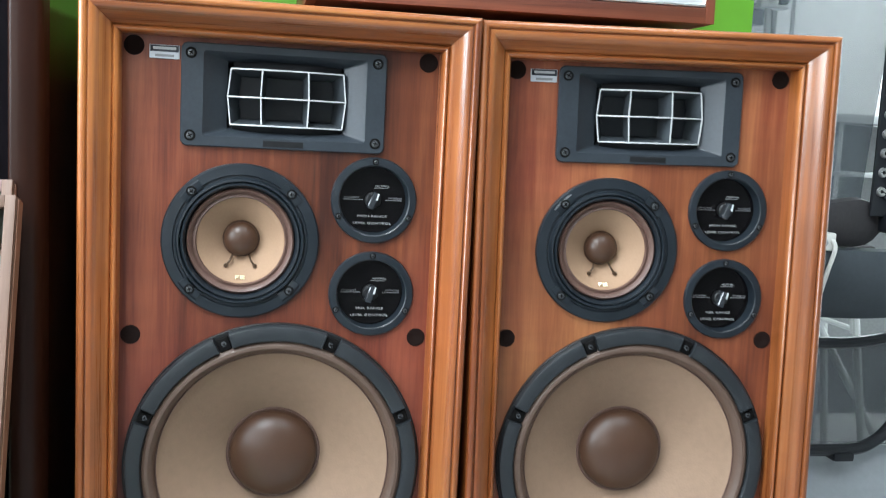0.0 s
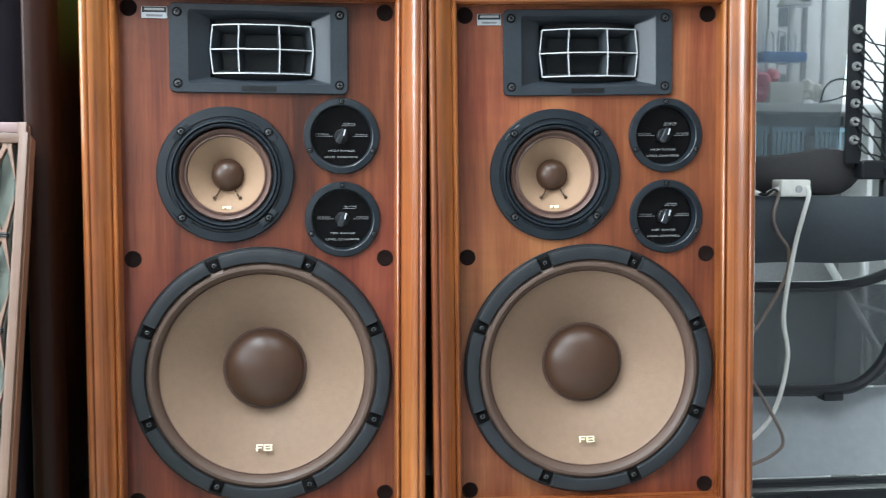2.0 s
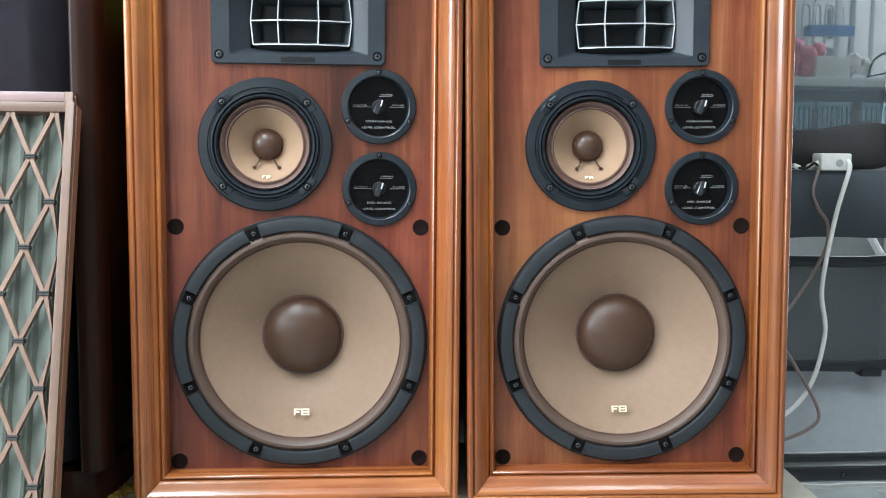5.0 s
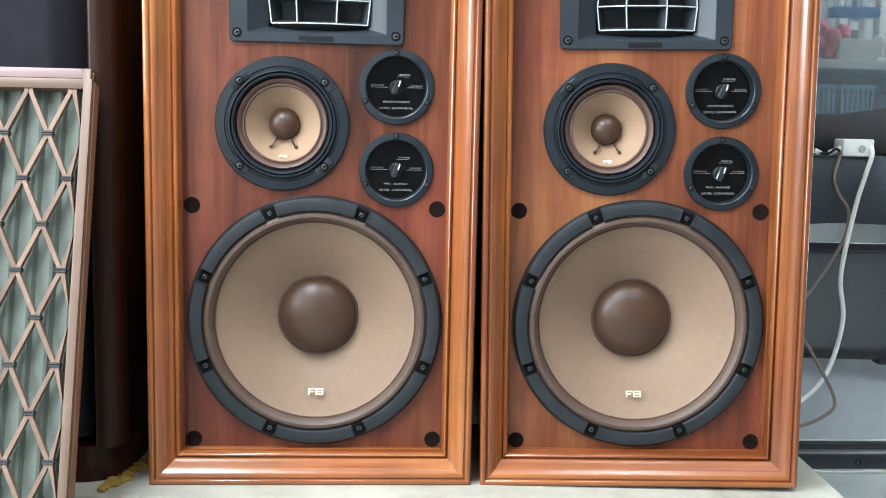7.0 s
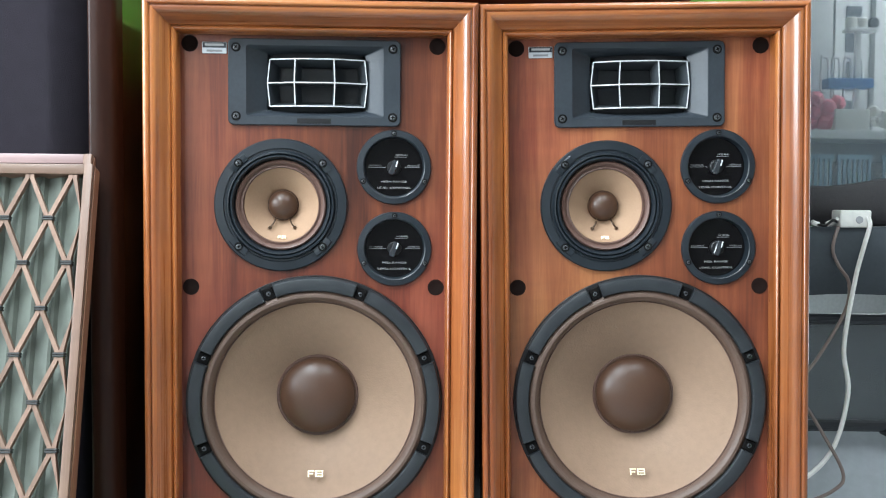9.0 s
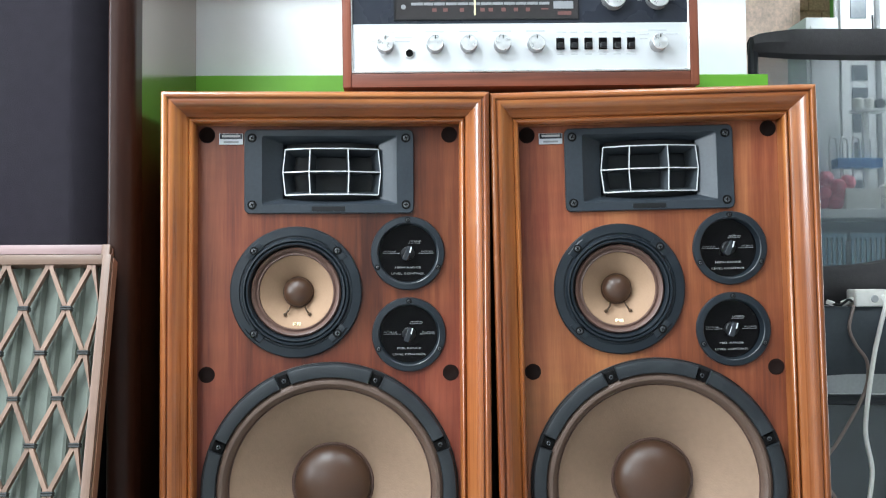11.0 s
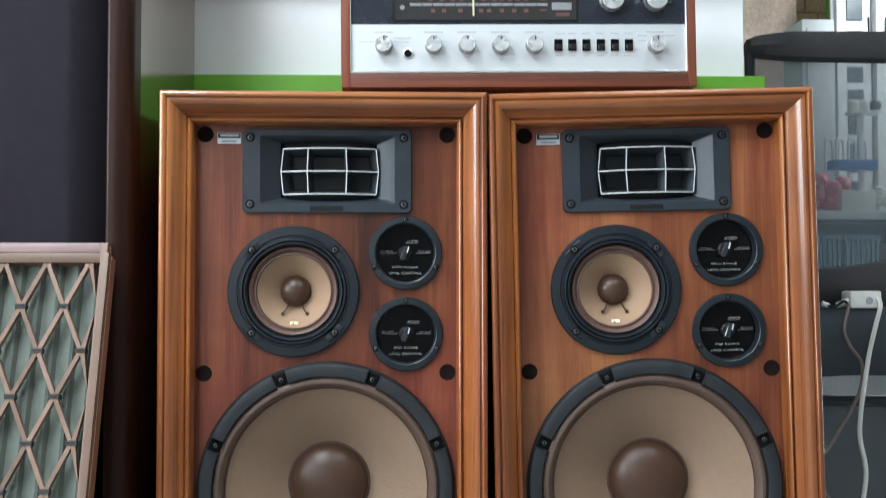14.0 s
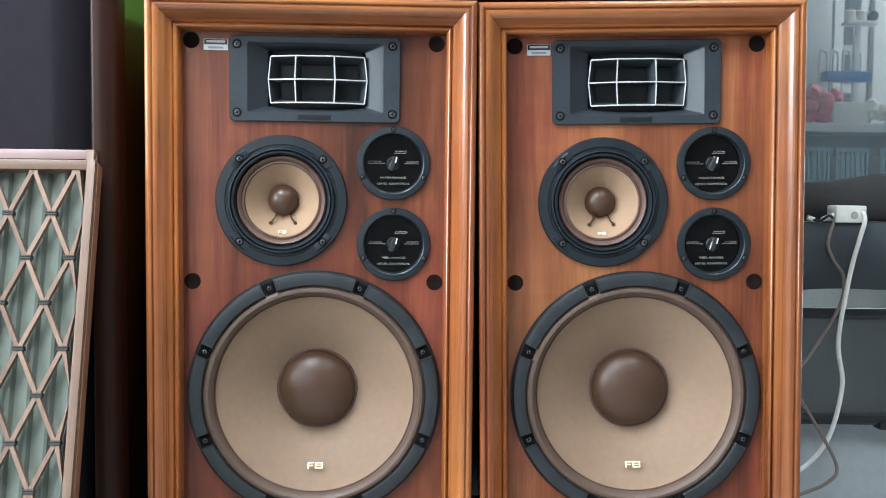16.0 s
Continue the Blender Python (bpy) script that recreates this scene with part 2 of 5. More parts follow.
FLOORTILE = mat("grey_floor", (0.38, 0.39, 0.4), 0.25, var=0.1, scale=1.5)
CLOTH = mat("dark_grille_cloth", (0.0138, 0.0112, 0.0158), 0.95, var=0.2, scale=6, bump=0.6, bscale=1100, spec=0.2)
SAGE = mat("sage_cloth", (0.112, 0.127, 0.107), 0.85, var=0.1, scale=12, bump=0.4, bscale=900)
BADGE = mat("badge_metal", (0.5, 0.52, 0.55), 0.35, metal=0.4)
CLIP = mat("grey_clip", (0.03, 0.031, 0.031), 0.4, var=0.2, scale=60)
TUBE = mat("black_tube", (0.013, 0.015, 0.019), 0.35, var=0.2, scale=8)
PAD = mat("grey_pad_fabric", (0.047, 0.058, 0.068), 0.75, var=0.12, scale=12, bump=0.4, bscale=800)
PILLOW = mat("dark_pillow", (0.03, 0.028, 0.030), 0.7, var=0.2, scale=15, bump=0.3, bscale=500)
SEATGREY = mat("light_grey_sheet", (0.36, 0.385, 0.41), 0.4, var=0.1, scale=6)
CABLEW = mat("white_cable", (0.78, 0.77, 0.73), 0.4)
CABLEB = mat("brown_cable", (0.2, 0.15, 0.13), 0.45)
PLUGW = mat("white_plug_plastic", (0.82, 0.81, 0.77), 0.35)
YELLOW = mat("yellow_foam", (0.34, 0.21, 0.035), 0.85, var=0.35, scale=60, bump=0.5, bscale=300)
STONE = mat("pink_stone", (0.8, 0.6, 0.5), 0.8, var=0.28, scale=7, bump=0.4, bscale=60)
BROWNBRICK = mat("brown_brick", (0.5, 0.33, 0.23), 0.8, var=0.4, scale=8, bump=0.4, bscale=60)
CRATEBLUE = mat("pale_blue_plastic", (0.3, 0.47, 0.58), 0.4, var=0.1)
BLUEP = mat("blue_plastic", (0.08, 0.22, 0.5), 0.4, var=0.1)
REDP = mat("pink_red_plastic", (0.82, 0.2, 0.27), 0.4, var=0.15)
GREYROLL = mat("dark_grey_roll", (0.09, 0.1, 0.11), 0.6, var=0.2)
GREYD = mat("grey_device", (0.4, 0.41, 0.42), 0.4)
LED = bpy.data.materials.new("red_lamp")
LED.use_nodes = True
LED.node_tree.nodes["Principled BSDF"].inputs["Base Color"].default_value = (0.6, 0.02, 0.06, 1)
LED.node_tree.nodes["Principled BSDF"].inputs["Emission Color"].default_value = (1, 0.05, 0.15, 1)
LED.node_tree.nodes["Principled BSDF"].inputs["Emission Strength"].default_value = 2.5


def see_through(name, colour, share, rough=0.6):
    """A woven mesh fabric: open pores and dark threads."""
    m = bpy.data.materials.new(name)
    m.use_nodes = True
    n, l = m.node_tree.nodes, m.node_tree.links
    b = n["Principled BSDF"]
    b.inputs["Base Color"].default_value = (*colour, 1)
    b.inputs["Roughness"].default_value = rough
    tr = n.new("ShaderNodeBsdfTransparent")
    mx = n.new("ShaderNodeMixShader")
    tc = n.new("ShaderNodeTexCoord")
    ns = n.new("ShaderNodeTexNoise")
    ns.inputs["Scale"].default_value = 3
    l.new(tc.outputs["Object"], ns.inputs["Vector"])
    mr = n.new("ShaderNodeMapRange")
    mr.inputs["To Min"].default_value, mr.inputs["To Max"].default_value = share - 0.06, share + 0.06
    l.new(ns.outputs[0], mr.inputs["Value"])
    l.new(mr.outputs[0], mx.inputs[0])
    l.new(b.outputs[0], mx.inputs[1])
    l.new(tr.outputs[0], mx.inputs[2])
    l.new(mx.outputs[0], n["Material Output"].inputs["Surface"])
    return m


MESH = see_through("mesh_fabric", (0.105, 0.132, 0.15), 0.52)


# ---- mesh helpers ----
def part(name, bm, material, parent=None, label="", smooth=True, angle=35):
    me = bpy.data.meshes.new(name)
    bmesh.ops.recalc_face_normals(bm, faces=bm.faces[:])
    if smooth:
        for f in bm.faces:
            f.smooth = True
        for e in bm.edges:
            e.smooth = len(e.link_faces) != 2 or e.calc_face_angle(0) < radians(angle)
    bm.to_mesh(me)
    bm.free()
    me.materials.append(material)
    ob = new(name, me)
    if parent:
        ob.parent = parent
    if label:
        ob["label"] = label
    return ob


def thing(name, label, category, m=None, group="", kind=""):
    ob = new(name)
    if m is not None:
        ob.matrix_world = m
    return tagged(ob, label, category, group, kind)


def box(x0, x1, y0, y1, z0, z1, bevel=0.0, seg=2, bm=None):
    bm = bm or bmesh.new()
    r = bmesh.ops.create_cube(bm, size=1, matrix=Matrix.Translation(((x0 + x1) / 2, (y0 + y1) / 2, (z0 + z1) / 2)) @ Matrix.Diagonal((x1 - x0, y1 - y0, z1 - z0, 1)))
    if bevel:
        es = list({e for v in r["verts"] for e in v.link_edges})
        bmesh.ops.bevel(bm, geom=es, offset=bevel, segments=seg, affect="EDGES", profile=0.6)
    return bm


def lathe(profile, n=64, a0=0.0, a1=360.0, cx=0.0, cz=0.0, bm=None, close=False):
    """Turns a profile of (radius, depth) round the y axis through (cx, cz)."""
    bm = bm or bmesh.new()
    full = abs(a1 - a0) >= 360
    rings = []
    for i in range(n if full else n + 1):
        a = radians(a0 + (a1 - a0) * i / n)
        rings.append([bm.verts.new((cx + r * math.cos(a), y, cz + r * math.sin(a))) for r, y in profile])
    k = len(profile)
    for i in range(len(rings) - (0 if full else 1)):
        p, q = rings[i], rings[(i + 1) % len(rings)]
        for j in range(k if close else k - 1):
            bm.faces.new((p[j], q[j], q[(j + 1) % k], p[(j + 1) % k]))
    if not full and close:
        bm.faces.new(rings[0])
        bm.faces.new(rings[-1][::-1])
    bmesh.ops.remove_doubles(bm, verts=bm.verts[:], dist=1e-6)
    return bm


def tube(points, radius, n=10, bm=None, cap=True):
    """A round bar along a smooth line through the points."""
    bm = bm or bmesh.new()
    pts = [Vector(p) for p in points]
    fine = []
    for i in range(len(pts) - 1):
        p0, p1, p2, p3 = pts[max(i - 1, 0)], pts[i], pts[i + 1], pts[min(i + 2, len(pts) - 1)]
        steps = 1 if len(pts) == 2 else 8
        for s in range(steps):
            t = s / steps
            fine.append(0.5 * (2 * p1 + (p2 - p0) * t + (2 * p0 - 5 * p1 + 4 * p2 - p3) * t * t + (3 * p1 - p0 - 3 * p2 + p3) * t ** 3))
    fine.append(pts[-1])
    rings, side = [], None
    for i, p in enumerate(fine):
        d = (fine[min(i + 1, len(fine) - 1)] - fine[max(i - 1, 0)]).normalized()
        if side is None:
            side = d.orthogonal().normalized()
        side = (side - d * side.dot(d)).normalized()
        up = d.cross(side)
        rings.append([bm.verts.new(p + radius * (math.cos(2 * math.pi * k / n) * side + math.sin(2 * math.pi * k / n) * up)) for k in range(n)])
    for p, q in zip(rings, rings[1:]):
        for k in range(n):
            bm.faces.new((p[k], p[(k + 1) % n], q[(k + 1) % n], q[k]))
    if cap:
        bm.faces.new(rings[0][::-1])
        bm.faces.new(rings[-1])
    return bm


def lettering(name, text, size, x, y, z, material, parent, align="CENTER", squash=1.0, shear=0.0, depth=0.0001):
    """Words standing upright, facing -y, centred on (x, z)."""
    c = bpy.data.curves.new(name, "FONT")
    c.body, c.size, c.align_x, c.align_y, c.extrude, c.shear = text, size, align, "CENTER", depth, shear
    c.resolution_u = 2
    tmp = new(name, c)
    me = bpy.data.meshes.new_from_object(tmp.evaluated_get(bpy.context.evaluated_depsgraph_get()))
    bpy.data.objects.remove(tmp)
    me.transform(pose(x, y, z, 90, 0, 0) @ Matrix.Diagonal((squash, 1, 1, 1)))
    me.materials.clear()
    me.materials.append(material)
    ob = new(name, me)
    ob.parent = parent
    return ob


# ---- the room ----
def structure(name, bm, material, label, category):
    return tagged(part(name, bm, material, smooth=False), label, category, kind="structure")


X0, X1, Y0, Y1 = -2.6, 3.6, -3.6, 5.2
structure("floor", box(X0, X1, Y0, Y1, FLOOR - 0.1, FLOOR), FLOORTILE, "light grey glossy tiled shop floor", "floor")
structure("ceiling", box(X0, X1, Y0, Y1, CEIL, CEIL + 0.1), PLASTER, "plain white plaster ceiling", "ceiling")
bm = box(X0 - 0.15, X0, Y0, -2.1, FLOOR, CEIL)
box(X0 - 0.15, X0, -0.2, Y1, FLOOR, CEIL, bm=bm)
box(X0 - 0.15, X0, -2.1, -0.2, FLOOR, 0.5, bm=bm)
box(X0 - 0.15, X0, -2.1, -0.2, 1.8, CEIL, bm=bm)
structure("wall_west", bm, PLASTER, "white plaster wall with a wide window", "wall")
# out of view; the opening is made for the far room's added fill
bm = box(X1, X1 + 0.15, Y0, 1.9, FLOOR, CEIL)
box(X1, X1 + 0.15, 4.5, Y1, FLOOR, CEIL, bm=bm)
box(X1, X1 + 0.15, 1.9, 4.5, FLOOR, -0.4, bm=bm)
box(X1, X1 + 0.15, 1.9, 4.5, 1.6, CEIL, bm=bm)
structure("wall_east", bm, PLASTER, "white plaster wall with a wide window", "wall")
structure("wall_north", box(X0, X1, Y1, Y1 + 0.15, FLOOR, CEIL), GREENWALL, "bright green painted back wall", "wall")
SOUTH = mat("grey_plaster", (0.36, 0.36, 0.36), 0.8)
bm = box(X0, -2.55, Y0 - 0.15, Y0, FLOOR, CEIL)
box(-0.93, X1, Y0 - 0.15, Y0, FLOOR, CEIL, bm=bm)
box(-2.55, -0.93, Y0 - 0.15, Y0, FLOOR, 0.28, bm=bm)
box(-2.55, -0.93, Y0 - 0.15, Y0, 1.72, CEIL, bm=bm)
structure("wall_south", bm, SOUTH, "grey wall with a shop window", "wall")
for x, y, watts in TUBES:
    lamp = thing("ceiling_light", "slim white fluorescent ceiling light, assumed out of view", "ceiling light", pose(x, y, CEIL), group="ceiling lights")
    part("housing", box(-0.17, 0.17, -0.68, 0.68, -0.06, 0.0, 0.004), WHITEPAINT, lamp)


# ---- the table ----
table = thing("display_table", "pale laminate display table carrying the loudspeakers", "table")
part("tabletop", box(-1.25, 0.446, -0.036, 0.27, -0.032, -0.002, 0.004, 3), TABLE, table)
part("edge_band", box(-1.248, 0.12, -0.0385, -0.0364, -0.031, -0.0035, 0.0008, 1), GREENBAND, table, "pale green front edge band")
for x in (-1.2, 0.38):
    for y in (0.02, 0.23):
        part("leg", box(x - 0.025, x + 0.025, y - 0.025, y + 0.025, FLOOR, -0.0325, 0.004), WHITEPAINT, table)
# the table stands a little askew, like the brighter loudspeaker on it
table.matrix_world = pose(-0.44, -0.036, 0, 0, 0, -2.8) @ pose(0.44, 0.036, 0)
bench = thing("green_bench", "low green painted bench standing before the table", "bench")
part("seat_board", box(-1.25, -0.33, -0.30, -0.046, -0.090, -0.0617, 0.004, 2), GREENBAND, bench)
for x in (-1.22, -0.40):
    part("end_panel", box(x, x + 0.025, -0.28, -0.06, FLOOR, -0.0905, 0.002), GREENBAND, bench)


# ---- the pair of three-way loudspeakers ----
W, H, DEPTH, D = 0.38, 0.661, 0.300, 0.0427
# moulding from the outer edge inwards: (distance in, depth back)
MOULD = [(0.0, 0.05), (0.0, 0.0022), (0.0006, 0.0004), (0.002, -0.0008), (0.0052, -0.0008), (0.0070, 0.0004), (0.0078, 0.0034), (0.0088, 0.0036), (0.0093, 0.0014),
         (0.0115, 0.0014), (0.0150, 0.0040), (0.0188, 0.0088), (0.0226, 0.0146), (0.0258, 0.0186), (0.0272, 0.0200), (0.0280, 0.0222), (0.0290, 0.0196), (0.0308, 0.0184),
         (0.0330, 0.0192), (0.0345, 0.0225), (0.0345, 0.05)]
LIP = 0.0014


def rail(length, parent, m):
    """One mitred member of the front frame, lying along its own z with its outer edge at x = 0."""
    bm = bmesh.new()
    a = [bm.verts.new((i, y, i)) for i, y in MOULD]
    b = [bm.verts.new((i, y, length - i)) for i, y in MOULD]
    for k in range(len(MOULD) - 1):
        bm.faces.new((a[k], a[k + 1], b[k + 1], b[k]))
    bm.faces.new(a)
    bm.faces.new(b)
    ob = part("frame_rail", bm, FRAME_WOOD, parent, angle=50)
    ob.matrix_local = m
    return ob


def screw(x, y, z, r, parent, name="screw"):
    bm = lathe([(0.0, y - 0.0008), (r * 0.35, y - 0.0016), (r * 0.8, y - 0.0014), (r, y)], 12, cx=x, cz=z)
    ob = part(name, bm, SCREW, parent)
    slot = box(x - r * 0.62, x + r * 0.62, y - 0.0019, y - 0.0012, z - r * 0.14, z + r * 0.14)
    box(x - r * 0.14, x + r * 0.14, y - 0.0019, y - 0.0012, z - r * 0.62, z + r * 0.62, bm=slot)
    bmesh.ops.transform(slot, matrix=Matrix.Translation((x, 0, z)) @ Matrix.Rotation(x * 37 + z * 91, 4, "Y") @ Matrix.Translation((-x, 0, -z)), verts=slot.verts[:])
    part("screw_slot", slot, HOLE, parent)
    part("screw_recess", lathe([(r * 1.02, y - 0.0006), (r * 1.34, y - 0.0007), (r * 1.46, y)], 16, cx=x, cz=z), HOLE, parent)
    return ob


def circle(bm, cx, cz, r, y, n=64):
    vs = [bm.verts.new((cx + r * math.cos(2 * math.pi * i / n), y, cz + r * math.sin(2 * math.pi * i / n))) for i in range(n)]
    return [bm.edges.new((vs[i], vs[(i + 1) % n])) for i in range(n)]


WOOF = (0.0011, 0.1903)
MIDR = (-0.0392, 0.4276)
KNOBS = ((0.0950, 0.4738, "HIGH RANGE"), (0.0960, 0.3758, "MID. RANGE"))
HX0, HX1, HZ0, HZ1 = -0.1010, 0.1026, 0.5219, 0.6236


def loudspeaker(label):
    s = thing("loudspeaker", label, "loudspeaker", group="pair of loudspeakers")
    t = 0.016
    for x0 in (-W / 2 + 0.0008, W / 2 - t):
        part("side_panel", box(x0, x0 + t - 0.0008, 0.012, DEPTH, 0.001, H - 0.001, 0.001), FRAME_WOOD, s)
    part("bottom_panel", box(-W / 2 + t, W / 2 - t, 0.051, DEPTH, 0.001, t), FRAME_WOOD, s)
    part("top_panel", box(-W / 2 + t, W / 2 - t, 0.051, DEPTH, H - t, H - 0.001), FRAME_WOOD, s)
    part("back_panel", box(-W / 2 + t, W / 2 - t, DEPTH - 0.015, DEPTH - 0.001, t, H - t), FRAME_WOOD, s)
    rail(H + 2 * LIP, s, pose(-W / 2 - LIP, 0, -LIP))
    rail(H + 2 * LIP, s, pose(W / 2 + LIP, 0, -LIP) @ Matrix.Diagonal((-1, 1, 1, 1)))
    rail(W + 2 * LIP, s, pose(-W / 2 - LIP, 0, -LIP, 0, 90, 0) @ Matrix.Diagonal((-1, 1, 1, 1)))
    rail(W + 2 * LIP, s, pose(-W / 2 - LIP, 0, H + LIP, 0, 90, 0))
    # baffle with its cut-outs
    bm = bmesh.new()
    e = []
    xs, z0, z1 = 0.166, 0.022, H - 0.022
    vs = [bm.verts.new(p) for p in ((-xs, D, z0), (xs, D, z0), (xs, D, z1), (-xs, D, z1))]
    e += [bm.edges.new((vs[i], vs[(i + 1) % 4])) for i in range(4)]
    e += circle(bm, *WOOF, 0.148, D, 96)
    e += circle(bm, *MIDR, 0.074, D, 64)
    for kx, kz, _ in KNOBS:
        e += circle(bm, kx, kz, 0.041, D, 48)
    hv = [bm.verts.new(p) for p in ((HX0 + 0.012, D, HZ0 + 0.008), (HX1 - 0.012, D, HZ0 + 0.008), (HX1 - 0.012, D, HZ1 - 0.008), (HX0 + 0.012, D, HZ1 - 0.008))]
    e += [bm.edges.new((hv[i], hv[(i + 1) % 4])) for i in range(4)]
    bmesh.ops.triangle_fill(bm, edges=e, use_beauty=True)
    r = bmesh.ops.extrude_face_region(bm, geom=bm.faces[:])
    bmesh.ops.translate(bm, vec=(0, 0.018, 0), verts=[v for v in r["geom"] if isinstance(v, bmesh.types.BMVert)])
    part("baffle", bm, BAFFLE_WOOD, s, "reddish walnut veneer baffle", smooth=False)
    # sockets for the grille pegs
    for px, pz in ((-0.146, 0.6172), (0.146, 0.6178), (-0.146, 0.3295), (0.146, 0.3295), (-0.146, 0.0427), (0.146, 0.0427)):
        part("grille_socket", lathe([(0.0098, D), (0.0097, D - 0.0005), (0.0060, D - 0.0006), (0.0050, D - 0.0002), (0.0, D - 0.0002)], 24, cx=px, cz=pz), PEG, s)
    # woofer
    wx, wz = WOOF
    w = part("woofer", lathe([(0.1535, D), (0.1535, D - 0.0035), (0.1528, D - 0.0042), (0.1310, D - 0.0042), (0.1300, D - 0.002), (0.1300, D + 0.03)], 96, cx=wx, cz=wz), BLACK, s, "black woofer basket rim")
    for k in range(8):
        a = 45 * k
        seg = lathe([(0.1346, D - 0.004), (0.1349, D - 0.0090), (0.1360, D - 0.0104), (0.1376, D - 0.0108), (0.1478, D - 0.0108), (0.1498, D - 0.0102), (0.1512, D - 0.0084), (0.1518, D - 0.004)], 18, a - 19.2, a + 19.2, wx, wz, close=True)
        part("gasket", seg, GASKET, w)
        for e_ in (-19.35, 18.75):
            part("gasket_lip", lathe([(0.1342, D - 0.004), (0.1346, D - 0.0096), (0.1362, D - 0.0114), (0.1496, D - 0.0114), (0.1514, D - 0.0092), (0.1519, D - 0.004)], 3, a + e_, a + e_ + 0.6, wx, wz, close=True), GASKET, w)
        b = radians(a + 22.5)
        tab = box(-0.0062, 0.0062, -0.0032, 0.001, -0.0068, 0.0072, 0.0008, 1)
        bmesh.ops.transform(tab, matrix=pose(wx + 0.1420 * math.cos(b), D - 0.0042, wz + 0.1420 * math.sin(b), 0, 90 - math.degrees(b), 0), verts=tab.verts[:])
        part("clamp", tab, HOLE, w, "black clamp")
        screw(wx + 0.1422 * math.cos(b), D - 0.0073, wz + 0.1422 * math.sin(b), 0.0031, w)
    part("surround", lathe([(0.1358, D - 0.004), (0.1352, D - 0.0046), (0.1336, D - 0.0066), (0.1310, D - 0.0088), (0.1278, D - 0.0090), (0.1246, D - 0.0066), (0.1222, D - 0.002), (0.1212, D + 0.0018)], 96, cx=wx, cz=wz), SURROUND, w)
    part("glue_line", lathe([(0.1214, D + 0.0016), (0.1209, D + 0.0008), (0.1203, D + 0.0009), (0.1199, D + 0.0024)], 96, cx=wx, cz=wz), MIDSURR, w, "dark glue line")
    part("cap_seam", lathe([(0.0508, D + 0.0432), (0.0498, D + 0.0420), (0.0484, D + 0.0423), (0.0478, D + 0.044)], 72, cx=wx, cz=wz), MIDSURR, w, "dark seam round the dome")
    part("cone", lathe([(0.1206, D + 0.0020), (0.1203, D + 0.0016), (0.119, D + 0.0028), (0.112, D + 0.0068), (0.095, D + 0.0165), (0.078, D + 0.0265), (0.062, D + 0.0365), (0.0495, D + 0.0445), (0.045, D + 0.047)], 96, cx=wx, cz=wz), CONE, w)
    part("dust_cap", lathe([(0.0488, D + 0.0445), (0.0478, D + 0.0412)] + [(0.0470 * math.cos(radians(a)), D + 0.0412 - 0.024 * math.sin(radians(a))) for a in range(0, 90, 7)] + [(0, D + 0.0172)], 72, cx=wx, cz=wz), CAP, w)
    # gold mark on the cone, as plain strokes
    mark = bmesh.new()
    my = D + 0.0112
    for x0, x1, z0, z1 in ((-0.0095, -0.0078, -0.004, 0.004), (-0.0078, -0.0015, 0.0026, 0.004), (-0.0078, -0.003, -0.0008, 0.0006), (-0.0005, 0.0013, -0.004, 0.004),
                           (0.0013, 0.0092, 0.0026, 0.004), (0.0013, 0.0092, -0.0007, 0.0007), (0.0013, 0.0092, -0.004, -0.0026), (0.0076, 0.0092, -0.0026, 0.0026)):
        box(wx + x0, wx + x1, -0.0003, 0.0003, z0, z1, bm=mark)
    bmesh.ops.transform(mark, matrix=pose(0.0, my - 0.0003, 0.0995, -30, 0, 0), verts=mark.verts[:])
    part("mark", mark, GOLD, w, "small pale gold mark")
    # midrange
    mx, mz = MIDR
    q = part("midrange", lathe([(0.0790, D), (0.0788, D - 0.0035), (0.0775, D - 0.005), (0.0676, D - 0.0055), (0.0668, D - 0.0042), (0.0648, D - 0.0042), (0.0638, D - 0.0072), (0.0628, D - 0.0090), (0.0612, D - 0.0092), (0.0604, D - 0.0078), (0.0600, D - 0.0055),
                                (0.0594, D - 0.0074), (0.0584, D - 0.0086), (0.0570, D - 0.0084), (0.0558, D - 0.0065), (0.0545, D - 0.001), (0.0535, D + 0.006)], 80, cx=mx, cz=mz), SLATE, s, "slate grey midrange rim")
    for a in (45, 135, 225, 315):
        part("screw_boss", lathe([(0.0648, D - 0.0040), (0.0652, D - 0.0060), (0.0664, D - 0.0066), (0.0736, D - 0.0064), (0.0752, D - 0.0050)], 14, a - 9.5, a + 9.5, mx, mz, close=True), SLATE, q)
        screw(mx + 0.0700 * math.cos(radians(a)), D - 0.0064, mz + 0.0700 * math.sin(radians(a)), 0.0036, q)
    part("surround", lathe([(0.0540, D + 0.003), (0.0536, D - 0.0025), (0.0518, D - 0.0045), (0.0495, D - 0.003), (0.0478, D + 0.0005), (0.0468, D + 0.0002), (0.0452, D - 0.0006), (0.0440, D + 0.0035)], 72, cx=mx, cz=mz), MIDSURR, q)
    part("cone", lathe([(0.0445, D + 0.0032), (0.0440, D + 0.0030), (0.041, D + 0.0052), (0.034, D + 0.011), (0.026, D + 0.0175), (0.019, D + 0.0235), (0.016, D + 0.026)], 72, cx=mx, cz=mz), MIDCONE, q)
    part("dust_cap", lathe([(0.0190, D + 0.0235), (0.0182, D + 0.0212)] + [(0.0176 * math.cos(radians(a)), D + 0.0212 - 0.0125 * math.sin(radians(a))) for a in range(0, 90, 9)] + [(0, D + 0.0087)], 48, cx=mx, cz=mz), CAP, q)
